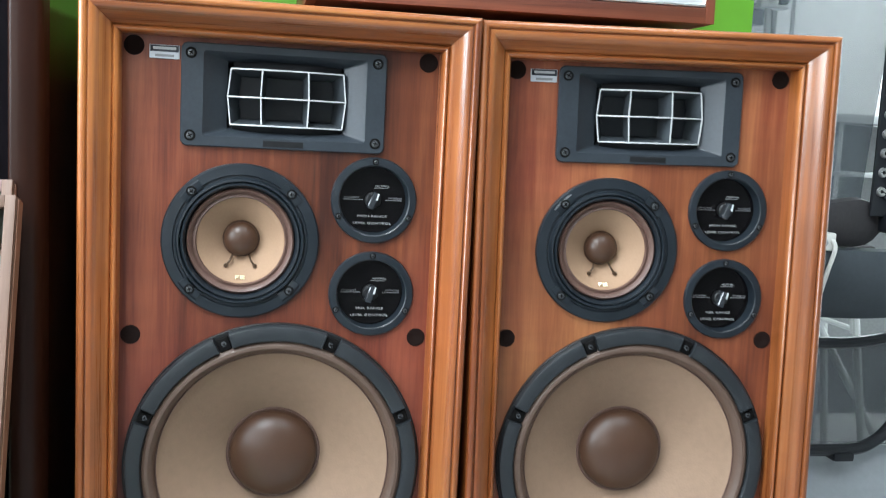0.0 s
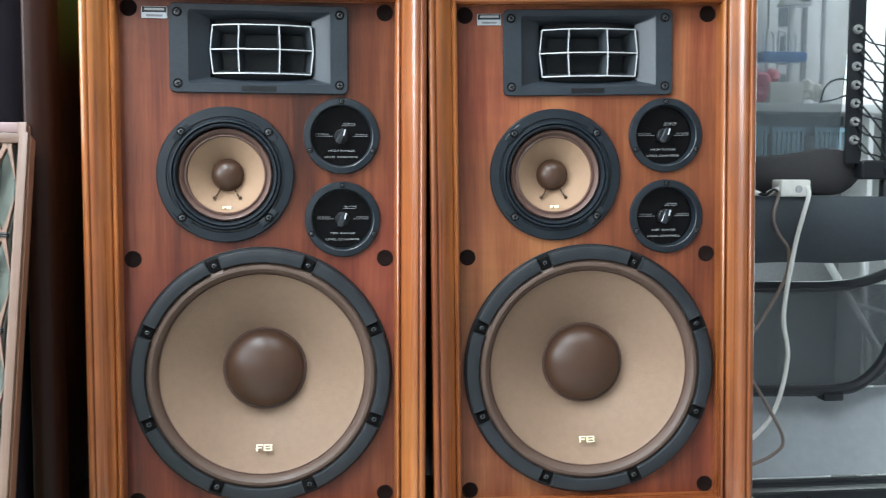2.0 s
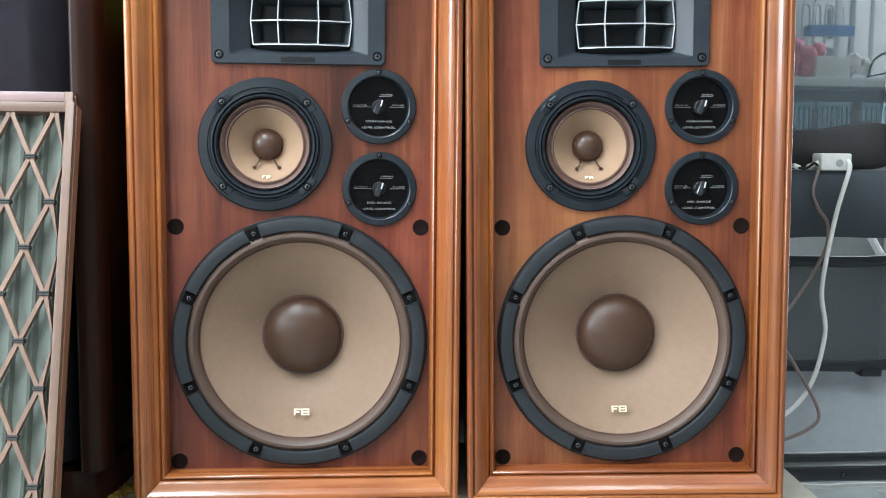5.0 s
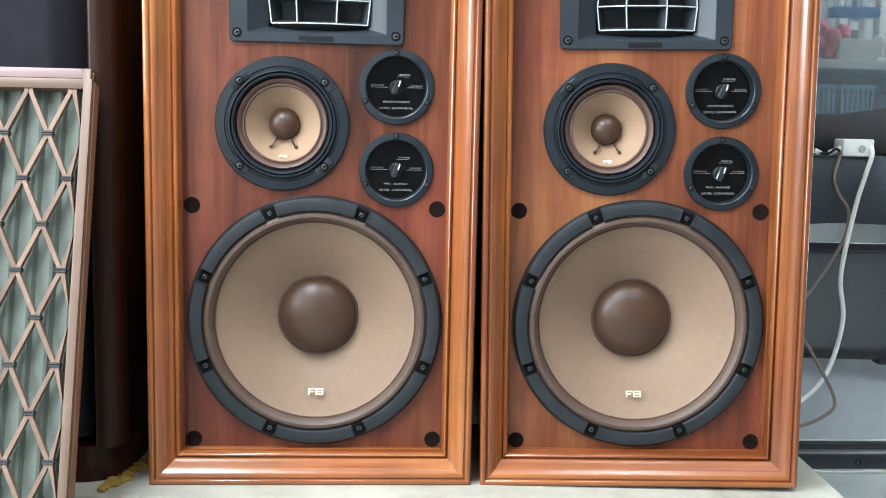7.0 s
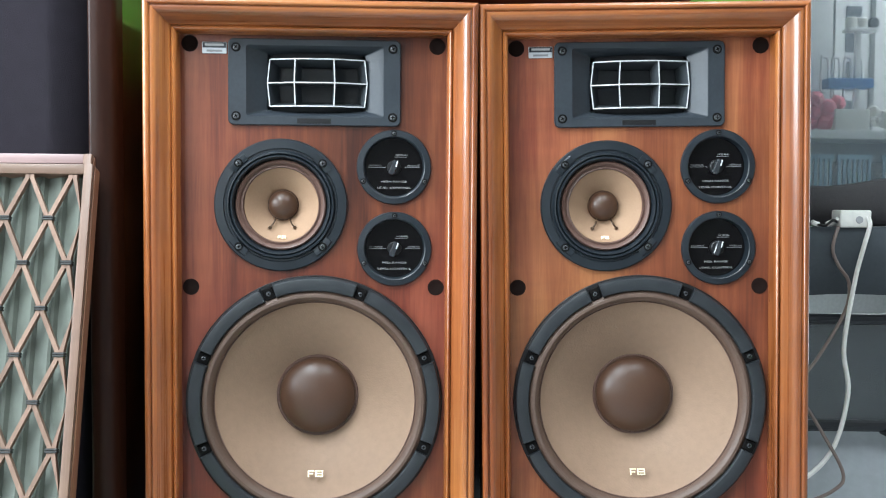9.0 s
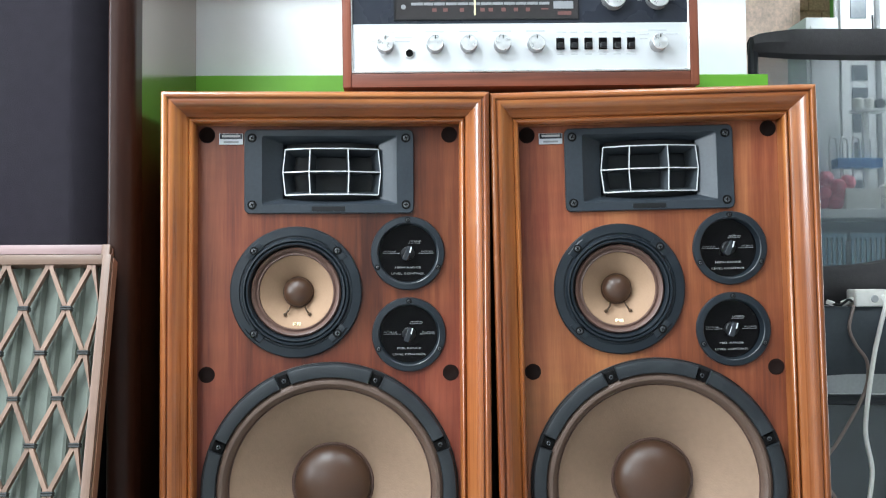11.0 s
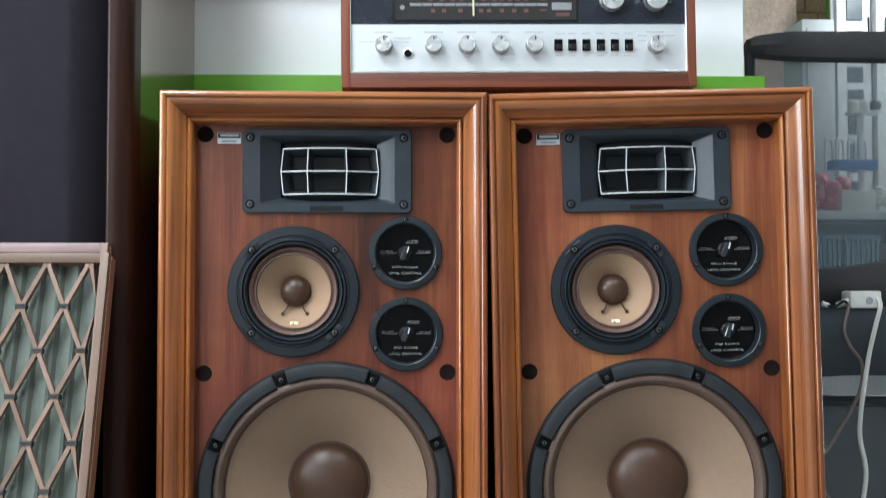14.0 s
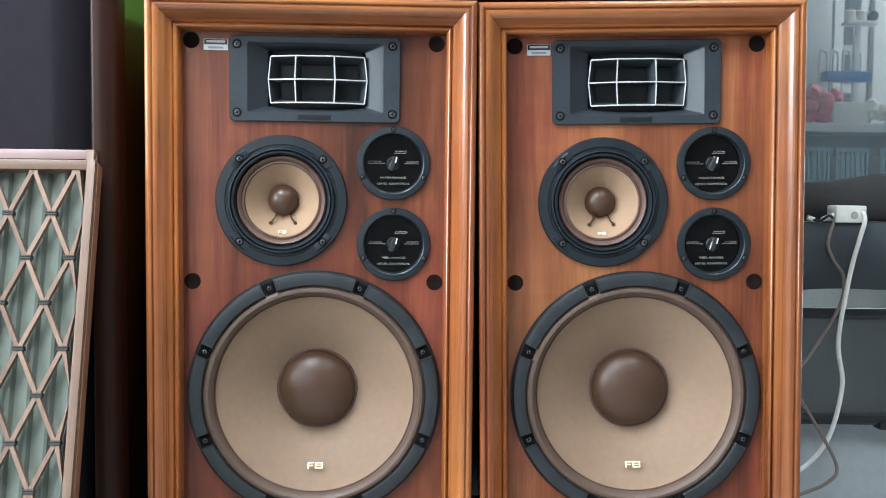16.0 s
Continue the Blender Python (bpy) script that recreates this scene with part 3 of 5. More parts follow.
    for sx in (-1, 1):
        lead = tube([(mx + sx * 0.0085, D + 0.0185, mz - 0.0165), (mx + sx * 0.0105, D + 0.013, mz - 0.0215), (mx + sx * 0.0135, D + 0.0125, mz - 0.0255), (mx + sx * 0.0145, D + 0.0125, mz - 0.0275)], 0.0011, 6)
        lathe([(0, D + 0.0095), (0.0016, D + 0.0095), (0.0022, D + 0.0115), (0.0022, D + 0.014)], 10, cx=mx + sx * 0.0148, cz=mz - 0.0272, bm=lead)
        part("lead_wire", lead, LEAD, q, "bronze lead wire with a dark blob")
    mark = bmesh.new()
    for x0, x1, z0, z1 in ((-0.0048, -0.0038, -0.002, 0.002), (-0.0038, -0.0008, 0.0011, 0.002), (-0.0038, -0.0015, -0.0006, 0.0003), (0.0, 0.001, -0.002, 0.002), (0.001, 0.0048, 0.0012, 0.002), (0.001, 0.0048, -0.002, -0.0012), (0.001, 0.0048, -0.0004, 0.0004), (0.0039, 0.0048, -0.0012, 0.0012)):
        box(x0, x1, -0.0003, 0.0003, z0, z1, bm=mark)
    bmesh.ops.transform(mark, matrix=pose(mx, D + 0.0056, mz - 0.0385, -38, 0, 0), verts=mark.verts[:])
    part("mark", mark, GOLD, q, "small pale gold mark")
    # level controls
    for kx, kz, words in KNOBS:
        k = part("level_control", lathe([(0.0447, D), (0.0445, D - 0.003), (0.0436, D - 0.0042), (0.0372, D - 0.0048), (0.0360, D - 0.004), (0.0350, D + 0.007), (0.0345, D + 0.009)], 56, cx=kx, cz=kz), SLATE, s, "slate grey ring of a level control")
        part("dial_plate", lathe([(0.0352, D + 0.0085), (0.0, D + 0.0085)], 48, cx=kx, cz=kz), GLOSSBLACK, k, "glossy black dial plate")
        knob = lathe([(0.0085, D + 0.0085), (0.0082, D + 0.002), (0.0070, D + 0.0008), (0.0, D + 0.0005)], 24, cx=kx, cz=kz)
        lever = box(-0.0042, 0.0036, -0.0075, 0.004, -0.0098, 0.0088, 0.0024, 3)
        bmesh.ops.transform(lever, matrix=pose(kx, D + 0.0015, kz, 0, 25 if words[0] == "H" else 20, 0), verts=lever.verts[:])
        part("knob", knob, BLACK, k)
        part("lever", lever, LEVER, k)
        line = box(0.0006, 0.0022, -0.0003, 0.0003, 0.0008, 0.0082)
        bmesh.ops.transform(line, matrix=pose(kx + 0.0008, D - 0.0063, kz, 0, 15, 0), verts=line.verts[:])
        part("pointer_line", line, PRINTPALE, k)
        ty = D + 0.0083
        for x0, x1, z in ((-0.031, -0.010, 0.0), (0.013, 0.031, 0.0), (0.0005, 0.0155, 0.0125)):
            part("scale_line", box(kx + x0, kx + x1, ty - 0.0002, ty, kz + z - 0.0003, kz + z + 0.0003), PRINTGREY, k)
        lettering("lettering", "DECREASE", 0.0026, kx - 0.0225, ty, kz + 0.0021, PRINTGREY, k, squash=1.3)
        lettering("lettering", "INCREASE", 0.0026, kx + 0.0235, ty, kz + 0.0021, PRINTGREY, k, squash=1.3)
        lettering("lettering", "NORMAL", 0.0027, kx + 0.0095, ty, kz + 0.0147, PRINT, k, squash=1.35)
        lettering("lettering", words, 0.0034, kx, ty, kz - 0.0172, PRINT, k, squash=1.55)
        lettering("lettering", "LEVEL CONTROL", 0.0034, kx, ty, kz - 0.0246, PRINT, k, squash=1.55)
        for a in (90, 205, 335):
            screw(kx + 0.0402 * math.cos(radians(a)), D - 0.0045, kz + 0.0402 * math.sin(radians(a)), 0.0023, k)
    # horn: plate, flare and multicell grid
    ox0, ox1, oz0, oz1 = -0.0785, 0.0815, 0.5335, 0.6150
    bm = bmesh.new()
    def ring(x0, x1, z0, z1, y, r, n=5):
        out = []
        for cx, cz, a in ((x1 - r, z1 - r, 0), (x0 + r, z1 - r, 90), (x0 + r, z0 + r, 180), (x1 - r, z0 + r, 270)):
            out += [bm.verts.new((cx + r * math.cos(radians(a + 90 * i / n)), y, cz + r * math.sin(radians(a + 90 * i / n)))) for i in range(n + 1)]
        return out
    rings = [ring(HX0, HX1, HZ0, HZ1, D, 0.007), ring(HX0, HX1, HZ0, HZ1, D - 0.0035, 0.007), ring(HX0 + 0.001, HX1 - 0.001, HZ0 + 0.001, HZ1 - 0.001, D - 0.0048, 0.0062),
             ring(ox0 - 0.001, ox1 + 0.001, oz0 - 0.001, oz1 + 0.001, D - 0.0048, 0.003), ring(ox0, ox1, oz0, oz1, D - 0.0035, 0.0025),
             ring(-0.0565, 0.0605, 0.5405, 0.6075, D + 0.010, 0.002), ring(-0.053, 0.057, 0.5445, 0.6035, D + 0.034, 0.002)]
    for p, r in zip(rings, rings[1:]):
        for i in range(len(p)):
            bm.faces.new((p[i], r[i], r[(i + 1) % len(p)], p[(i + 1) % len(p)]))
    bm.faces.new(rings[-1])
    h = part("horn", bm, HORN, s, "dark slate horn plate and flare")
    for x in (HX0 + 0.0095, HX1 - 0.0095):
        for z in (HZ0 + 0.0105, HZ1 - 0.0105):
            screw(x, D - 0.0048, z, 0.0038, h)
    part("nameplate", box(-0.020, 0.020, D - 0.0052, D - 0.0046, 0.5243, 0.5302, 0.0002, 1), BLACK, h, "small black nameplate bar")
    gx, gz0, gz1 = 0.0032, 0.5450, 0.6005
    zm, zh = (gz0 + gz1) / 2, (gz1 - gz0) / 2
    def half(z):
        return 0.0562 + 0.0030 * (1 - abs(z - zm) / zh)
    def front(x):
        u = (x - gx) / 0.058
        knots = ((-1.1, 0.0072), (-0.97, 0.0058), (-0.44, -0.0038), (0.35, -0.0044), (0.97, 0.0058), (1.1, 0.0072))
        for (ua, ya), (ub, yb) in zip(knots, knots[1:]):
            if u <= ub:
                break
        return D + ya + (yb - ya) * (u - ua) / (ub - ua)
    def strip(points, thick, y_lift):
        """A thin blade through the points (x, z), its front on the bowed face, running back into the flare; or its painted edge."""
        g = bmesh.new()
        vs = []
        for i, (x, z) in enumerate(points):
            (xa, za), (xb, zb) = points[max(i - 1, 0)], points[min(i + 1, len(points) - 1)]
            ln = math.hypot(xb - xa, zb - za)
            nx, nz = -(zb - za) / ln * thick / 2, (xb - xa) / ln * thick / 2
            yf = front(x) - y_lift
            yb = yf + 0.0013 if y_lift else D + 0.028
            sh = 1.0 if y_lift else 0.84
            xc, zc = gx + (x - gx) * sh, zm + (z - zm) * (1.0 if y_lift else 0.8)
            vs.append([g.verts.new((x - nx, yf, z - nz)), g.verts.new((x + nx, yf, z + nz)), g.verts.new((xc + nx, yb, zc + nz)), g.verts.new((xc - nx, yb, zc - nz))])
        for p, r in zip(vs, vs[1:]):
            for j in range(4):
                g.faces.new((p[j], r[j], r[(j + 1) % 4], p[(j + 1) % 4]))
        g.faces.new(vs[0])
        g.faces.new(vs[-1])
        return g
    lines = [[(gx + half(z) * (2 * i / 14 - 1), z) for i in range(15)] for z in (gz0, zm, gz1)]
    lines += [[(gx + u * half(gz0 + (gz1 - gz0) * i / 8), gz0 + (gz1 - gz0) * i / 8) for i in range(9)] for u in (-1, -0.45, 0.36, 1)]
    for pts in lines:
        part("horn_vane", strip(pts, 0.0018, 0.0), VANE, h)
        part("vane_edge", strip(pts, 0.0014, 0.0008), EDGEWHITE, h, "pale painted front edge")
    # curved shoulders over and under the cells
    for za, zb in ((gz1 + 0.0012, gz1 + 0.0095), (gz0 - 0.0095, gz0 - 0.0012)):
        g = bmesh.new()
        n = 14
        rows = []
        zin, zout = (za, zb) if za > gz1 else (zb, za)
        for i in range(n + 1):
            x = -0.054 + 0.108 * i / n
            yf = front(gx + x)
            rows.append([g.verts.new((gx + x, yf + 0.002, zin)), g.verts.new((gx + x, yf + 0.006, (zin * 0.4 + zout * 0.6))), g.verts.new((gx + x * 0.97, yf + 0.016, zout)), g.verts.new((gx + x * 0.9, D + 0.03, zout)), g.verts.new((gx + x * 0.9, D + 0.03, zin))])
        for p, r in zip(rows, rows[1:]):
            for j in range(5):
                g.faces.new((p[j], r[j], r[(j + 1) % 5], p[(j + 1) % 5]))
        g.faces.new(rows[0]); g.faces.new(rows[-1])
        part("horn_shoulder", g, BLACK, h)
    # maker's badge: silver plate with a dark upper strip and plain bars
    b = part("badge", box(-0.1315, -0.1027, D - 0.0016, D, 0.6056, 0.6190, 0.0004, 1), BADGE, s, "small silver badge with plain bars")
    part("badge_strip", box(-0.1306, -0.1036, D - 0.0019, D - 0.0014, 0.6122, 0.6184), BLUEBLACK, b)
    part("badge_bar", box(-0.128, -0.106, D - 0.0021, D - 0.0018, 0.6144, 0.6170), PRINT, b)
    part("badge_bar", box(-0.126, -0.108, D - 0.0018, D - 0.0015, 0.6074, 0.6098), PRINTGREY, b)
    return s


left = loudspeaker("walnut three-way loudspeaker with horn and tan cones, beside leaning grilles")
right = copy_thing(left, pose(0.0127, 0.0019, -0.0017, 0, 0, -3.867) @ pose(0, 0, 0, -0.178, -1.003, 0) @ pose(W / 2, 0, 0))
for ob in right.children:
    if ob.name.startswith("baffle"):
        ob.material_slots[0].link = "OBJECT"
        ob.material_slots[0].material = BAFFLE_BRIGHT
left.matrix_world = pose(-0.192, 0, -0.001)
tagged(right, "brighter walnut three-way loudspeaker with horn and tan cones, turned slightly inwards")


# ---- receiver on top ----
RW, RH, RD = 0.43, 0.152, 0.25
rec = thing("stereo_receiver", "vintage silver-faced stereo receiver in a walnut case, on the loudspeakers", "receiver", pose(0.0425, 0.027, 0.6735, 0, -0.66, 0) @ Matrix.Scale(1.006, 4))
U = 0.000331
ux = lambda u: (u - 715) * U
uz = lambda v: (520 - v) * U
for nm, b in (("case_side", (-RW / 2, -RW / 2 + 0.0105, 0, RD, 0, RH)), ("case_side", (RW / 2 - 0.0105, RW / 2, 0, RD, 0, RH))):
    part(nm, box(*b, 0.0012), CASE_WOOD, rec)
for nm, z0, z1 in (("case_bottom", 0, 0.0165), ("case_top", RH - 0.0085, RH)):
    ob = part(nm, box(z0, z1, 0.0005, RD, -RW / 2 + 0.0105, RW / 2 - 0.0105, 0.001), CASE_WOOD, rec)
    ob.matrix_local = pose(0, 0, 0, 0, 90, 0) @ Matrix.Diagonal((-1, 1, 1, 1))
part("back_panel", box(-RW / 2 + 0.011, RW / 2 - 0.011, RD - 0.01, RD - 0.002, 0.016, RH - 0.009), BLACK, rec)
for x in (-0.17, 0.17):
    for y in (0.03, 0.2):
        part("rubber_foot", lathe([(0.0, 0), (0.011, 0), (0.012, -0.010), (0.0, -0.010)], 20), BLACK, rec).matrix_local = pose(x, y, 0, 90, 0, 0) @ Matrix.Diagonal((1, -1, 1, 1))
x0, x1 = ux(97), ux(1333)
face = part("faceplate", box(x0 + 0.002, x1 - 0.002, 0.004, 0.009, uz(458), uz(288)), FACEPLATE, rec, "satin silver lower faceplate")
upper = part("dial_panel", box(x0 + 0.002, x1 - 0.002, 0.004, 0.009, uz(286.5), uz(103)), BLUEBLACK, rec, "blue-black upper dial panel")
for b in ((x0, x1, 0.001, 0.009, uz(468), uz(459)), (x0, x1, 0.001, 0.009, uz(102), uz(84)), (x0, x0 + 0.0018, 0.001, 0.009, uz(459), uz(102)), (x1 - 0.0018, x1, 0.001, 0.009, uz(459), uz(102))):
    part("trim_strip", box(*b, 0.0006, 1), SILVER, rec)
part("dial_recess", box(ux(255), ux(925), 0.0038, 0.0042, uz(272), uz(140)), DIALBACK, upper)
for b in ((ux(252), ux(928), 0.0028, 0.0046, uz(142), uz(138)), (ux(252), ux(928), 0.0028, 0.0046, uz(275), uz(271)), (ux(252), ux(256), 0.0028, 0.0046, uz(271), uz(142)), (ux(924), ux(928), 0.0028, 0.0046, uz(271), uz(142))):
    part("dial_frame", box(*b), BLACK, upper)
dy = 0.0036
part("tuning_scale", box(ux(316), ux(820), dy - 0.0002, dy, uz(220), uz(210)), PRINTGREY, upper)
for u in (360, 398, 440, 483, 525, 568, 610, 652, 695, 737, 780):
    part("scale_tick", box(ux(u) - 0.0004, ux(u) + 0.0004, dy - 0.0004, dy - 0.0002, uz(222), uz(208)), BLACK, upper)
for u in (392, 433, 470, 505, 585, 625, 652, 682, 712, 741):
    part("scale_figure", box(ux(u - 8), ux(u + 8), dy - 0.0002, dy, uz(202), uz(189)), DIALRED, upper)
for u in (400, 440, 500, 575, 605, 652, 697, 741):
    part("scale_figure", box(ux(u - 8), ux(u + 8), dy - 0.0002, dy, uz(244), uz(231)), DIALRED, upper)
part("tuning_needle", box(ux(544), ux(551), dy - 0.0012, dy - 0.0006, uz(258), uz(146), 0.0002, 1), GOLD, upper, "cream tuning needle")
part("tuning_meter", box(ux(835), ux(908), dy - 0.0006, dy, uz(236), uz(208), 0.0003, 1), PRINTGREY, upper)
part("indicator_lamp", lathe([(0, dy - 0.0012), (0.0014, dy - 0.001), (0.002, dy)], 12, cx=ux(376), cz=uz(184)), LED, upper, "lit red indicator")
part("maker_bar", box(ux(275), ux(326), dy - 0.0003, dy, uz(172), uz(161)), PRINTGREY, upper)
part("print_bar", box(ux(850), ux(900), dy - 0.0002, dy, uz(258), uz(245)), DIALRED, upper)
part("print_bar", box(ux(790), ux(816), dy - 0.0002, dy, uz(200), uz(195)), DIALRED, upper)
part("print_bar", box(ux(790), ux(816), dy - 0.0002, dy, uz(238), uz(233)), DIALRED, upper)
part("dial_mark", lathe([(0, dy - 0.0002), (0.003, dy - 0.0002), (0.003, dy)], 14, cx=ux(288), cz=uz(226)), PRINTGREY, upper)
lettering("lettering", "Solid State Stereophonic Receiver", 0.0075, ux(590), dy - 0.0002, uz(163), DIALGOLD, upper, shear=0.35, squash=0.75)
py = 0.0038
lettering("lettering", "TUNING", 0.0052, ux(1043), py, uz(139), PRINT, upper)
lettering("lettering", "SELECTOR", 0.0052, ux(1206), py, uz(138), PRINT, upper)
for tx, u, v in (("FM AUTO", 1158, 161), ("FM MONO", 1138, 179), ("AM", 1151, 205), ("TAPE", 1278, 170), ("HD", 1306, 168), ("AUX", 1268, 204)):
    lettering("lettering", tx, 0.0040, ux(u), py, uz(v), PRINT, upper)
for b in ((1250, 1290, 158, 160), (1288, 1290, 158, 178), (1262, 1290, 178, 180)):
    part("print_line", box(ux(b[0]), ux(b[1]), py - 0.0001, py + 0.0001, uz(b[3]), uz(b[2])), PRINTGREY, upper)


def rec_knob(u, v, r, parent, tall=0.014):
    x, z = ux(u), uz(v)
    base = 0.004
    k = part("control_knob", lathe([(r * 1.02, base), (r * 1.02, base - tall * 0.35), (r * 0.98, base - tall * 0.4), (r * 0.96, base - tall * 0.95), (r * 0.93, base - tall)], 40, cx=x, cz=z), KNOBSIDE, parent, "turned aluminium knob")
    part("knob_face", lathe([(r * 0.94, base - tall), (r * 0.90, base - tall * 1.03), (r * 0.84, base - tall * 1.03), (r * 0.82, base - tall), (0, base - tall * 1.02)], 40, cx=x, cz=z), KNOBFACE, k)
    part("knob_mark", box(x - 0.0005, x + 0.0005, base - tall * 1.03 - 0.0004, base - tall, z + r * 0.45, z + r * 0.85), BLACK, k)
    return k


kt = KNOBFACE.node_tree.nodes.new("ShaderNodeTangent")
kt.direction_type, kt.axis = "RADIAL", "Y"
KNOBFACE.node_tree.links.new(kt.outputs[0], KNOBFACE.node_tree.nodes["Principled BSDF"].inputs["Tangent"])
KNOBFACE.node_tree.nodes["Principled BSDF"].inputs["Anisotropic"].default_value = 0.85
rec_knob(1055, 198, 0.0146, rec, 0.012)
rec_knob(1217, 198, 0.0142, rec, 0.012)
for u in (220, 400, 522, 644, 767, 1216):
    rec_knob(u, 367, 0.0102, rec)
    part("print_bar", box(ux(u - 34), ux(u + 34), 0.0037, 0.0041, uz(319), uz(314)), PRINTPALE, face)
for b in ((130, 190, 351), (255, 320, 337), (255, 310, 352), (1150, 1185, 330), (1235, 1290, 330), (1150, 1180, 348), (845, 880, 322), (895, 920, 322), (945, 975, 322), (998, 1028, 322), (1050, 1080, 322), (1100, 1135, 322), (845, 870, 403), (897, 920, 403), (948, 972, 403), (1000, 1026, 403), (1052, 1078, 403), (1100, 1136, 403)):
    part("print_bar", box(ux(b[0]), ux(b[1]), 0.0037, 0.0041, uz(b[2] + 2), uz(b[2] - 2)), PRINTPALE, face)
part("headphone_jack", lathe([(0.0062, 0.004), (0.0062, 0.002), (0.0048, 0.0015), (0.0042, 0.004), (0, 0.0042)], 24, cx=ux(307), cz=uz(395)), SILVER, rec)
part("jack_hole", lathe([(0, 0.0036), (0.0043, 0.0036), (0.0043, 0.0042)], 16, cx=ux(307), cz=uz(395)), HOLE, rec)
for u in (857, 908, 960, 1013, 1065, 1117):
    sw = part("rocker_switch", box(ux(u - 15), ux(u + 15), 0.0026, 0.0042, uz(386), uz(343), 0.0004, 1), GLOSSBLACK, rec, "black rocker switch")
    rk = box(ux(u - 11), ux(u + 11), -0.003, 0.003, uz(383), uz(364), 0.0008, 1)
    part("rocker", rk, BLACK, sw)


# ---- tall loudspeaker and the leaning lattice grilles ----
tall = thing("tall_loudspeaker", "tall dark lacquered loudspeaker with dark grey cloth front", "loudspeaker")
TX0, TX1, TZ = -0.80, -0.4175, 1.12


def prism(outline, z0, z1, bm=None):
    """An upright solid over a plan outline, counter-clockwise."""
    bm = bm or bmesh.new()
    lo = [bm.verts.new((x, y, z0)) for x, y in outline]
    hi = [bm.verts.new((x, y, z1)) for x, y in outline]
    bm.faces.new(lo[::-1])
    bm.faces.new(hi)
    for i in range(len(lo)):
        j = (i + 1) % len(lo)
        bm.faces.new((lo[i], lo[j], hi[j], hi[i]))
    return bm


def round_front(x0, x1, y0, y1, r0, r1, n=8):
    """A rectangle in plan with its two front corners rounded by r0 and r1."""
    out = [(x1, y1), (x0, y1)]
    for i in range(n + 1):
        a_ = radians(180 + 90 * i / n)
        out.append((x0 + r0 + r0 * math.cos(a_), y0 + r0 + r0 * math.sin(a_)))
    for i in range(n + 1):
        a_ = radians(270 + 90 * i / n)
        out.append((x1 - r1 + r1 * math.cos(a_), y0 + r1 + r1 * math.sin(a_)))
    return out


part("cabinet", box(TX0 + 0.002, TX1 - 0.002, 0.043, 0.306, 0.045, TZ), TALL_SIDE, tall, "glossy dark brown lacquered cabinet", smooth=False)
part("plinth", prism(round_front(TX0 + 0.002, TX1 - 0.002, 0.006, 0.304, 0.05, 0.05, 12), -0.002, 0.041), EDGE_WOOD, tall, "dark brown plinth with rounded corners")
for x0, x1, r0, r1 in ((TX0 - 0.0005, TX0 + 0.031, 0.022, 0.005), (TX1 - 0.028, TX1 + 0.0005, 0.005, 0.020)):
    part("edge_post", prism(round_front(x0, x1, 0.003, 0.0425, r0, r1, 10), 0.0415, TZ - 0.001), EDGE_WOOD, tall, "rounded reddish wood edge")
bm = bmesh.new()
cols = []
for i in range(81):
    t = i / 80
    x = TX0 + 0.032 + (TX1 - TX0 - 0.064) * t
    e = min(t, 1 - t) * (TX1 - TX0 - 0.064) / 0.040
    y = 0.002 + 0.036 * (1 - min(1, e)) ** 1.5
    cols.append((bm.verts.new((x, y, 0.05)), bm.verts.new((x, y, TZ - 0.02)), bm.verts.new((x, 0.0420, TZ - 0.02)), bm.verts.new((x, 0.0420, 0.05))))
for p, q in zip(cols, cols[1:]):
    for j in range(4):
        bm.faces.new((p[j], q[j], q[(j + 1) % 4], p[(j + 1) % 4]))
part("grille_cloth", bm, CLOTH, tall, "taut dark grey grille cloth")
tall.matrix_world = pose(TX1, 0.01, 0, 0, 0, -2.4) @ pose(-TX1, -0.01, 0)


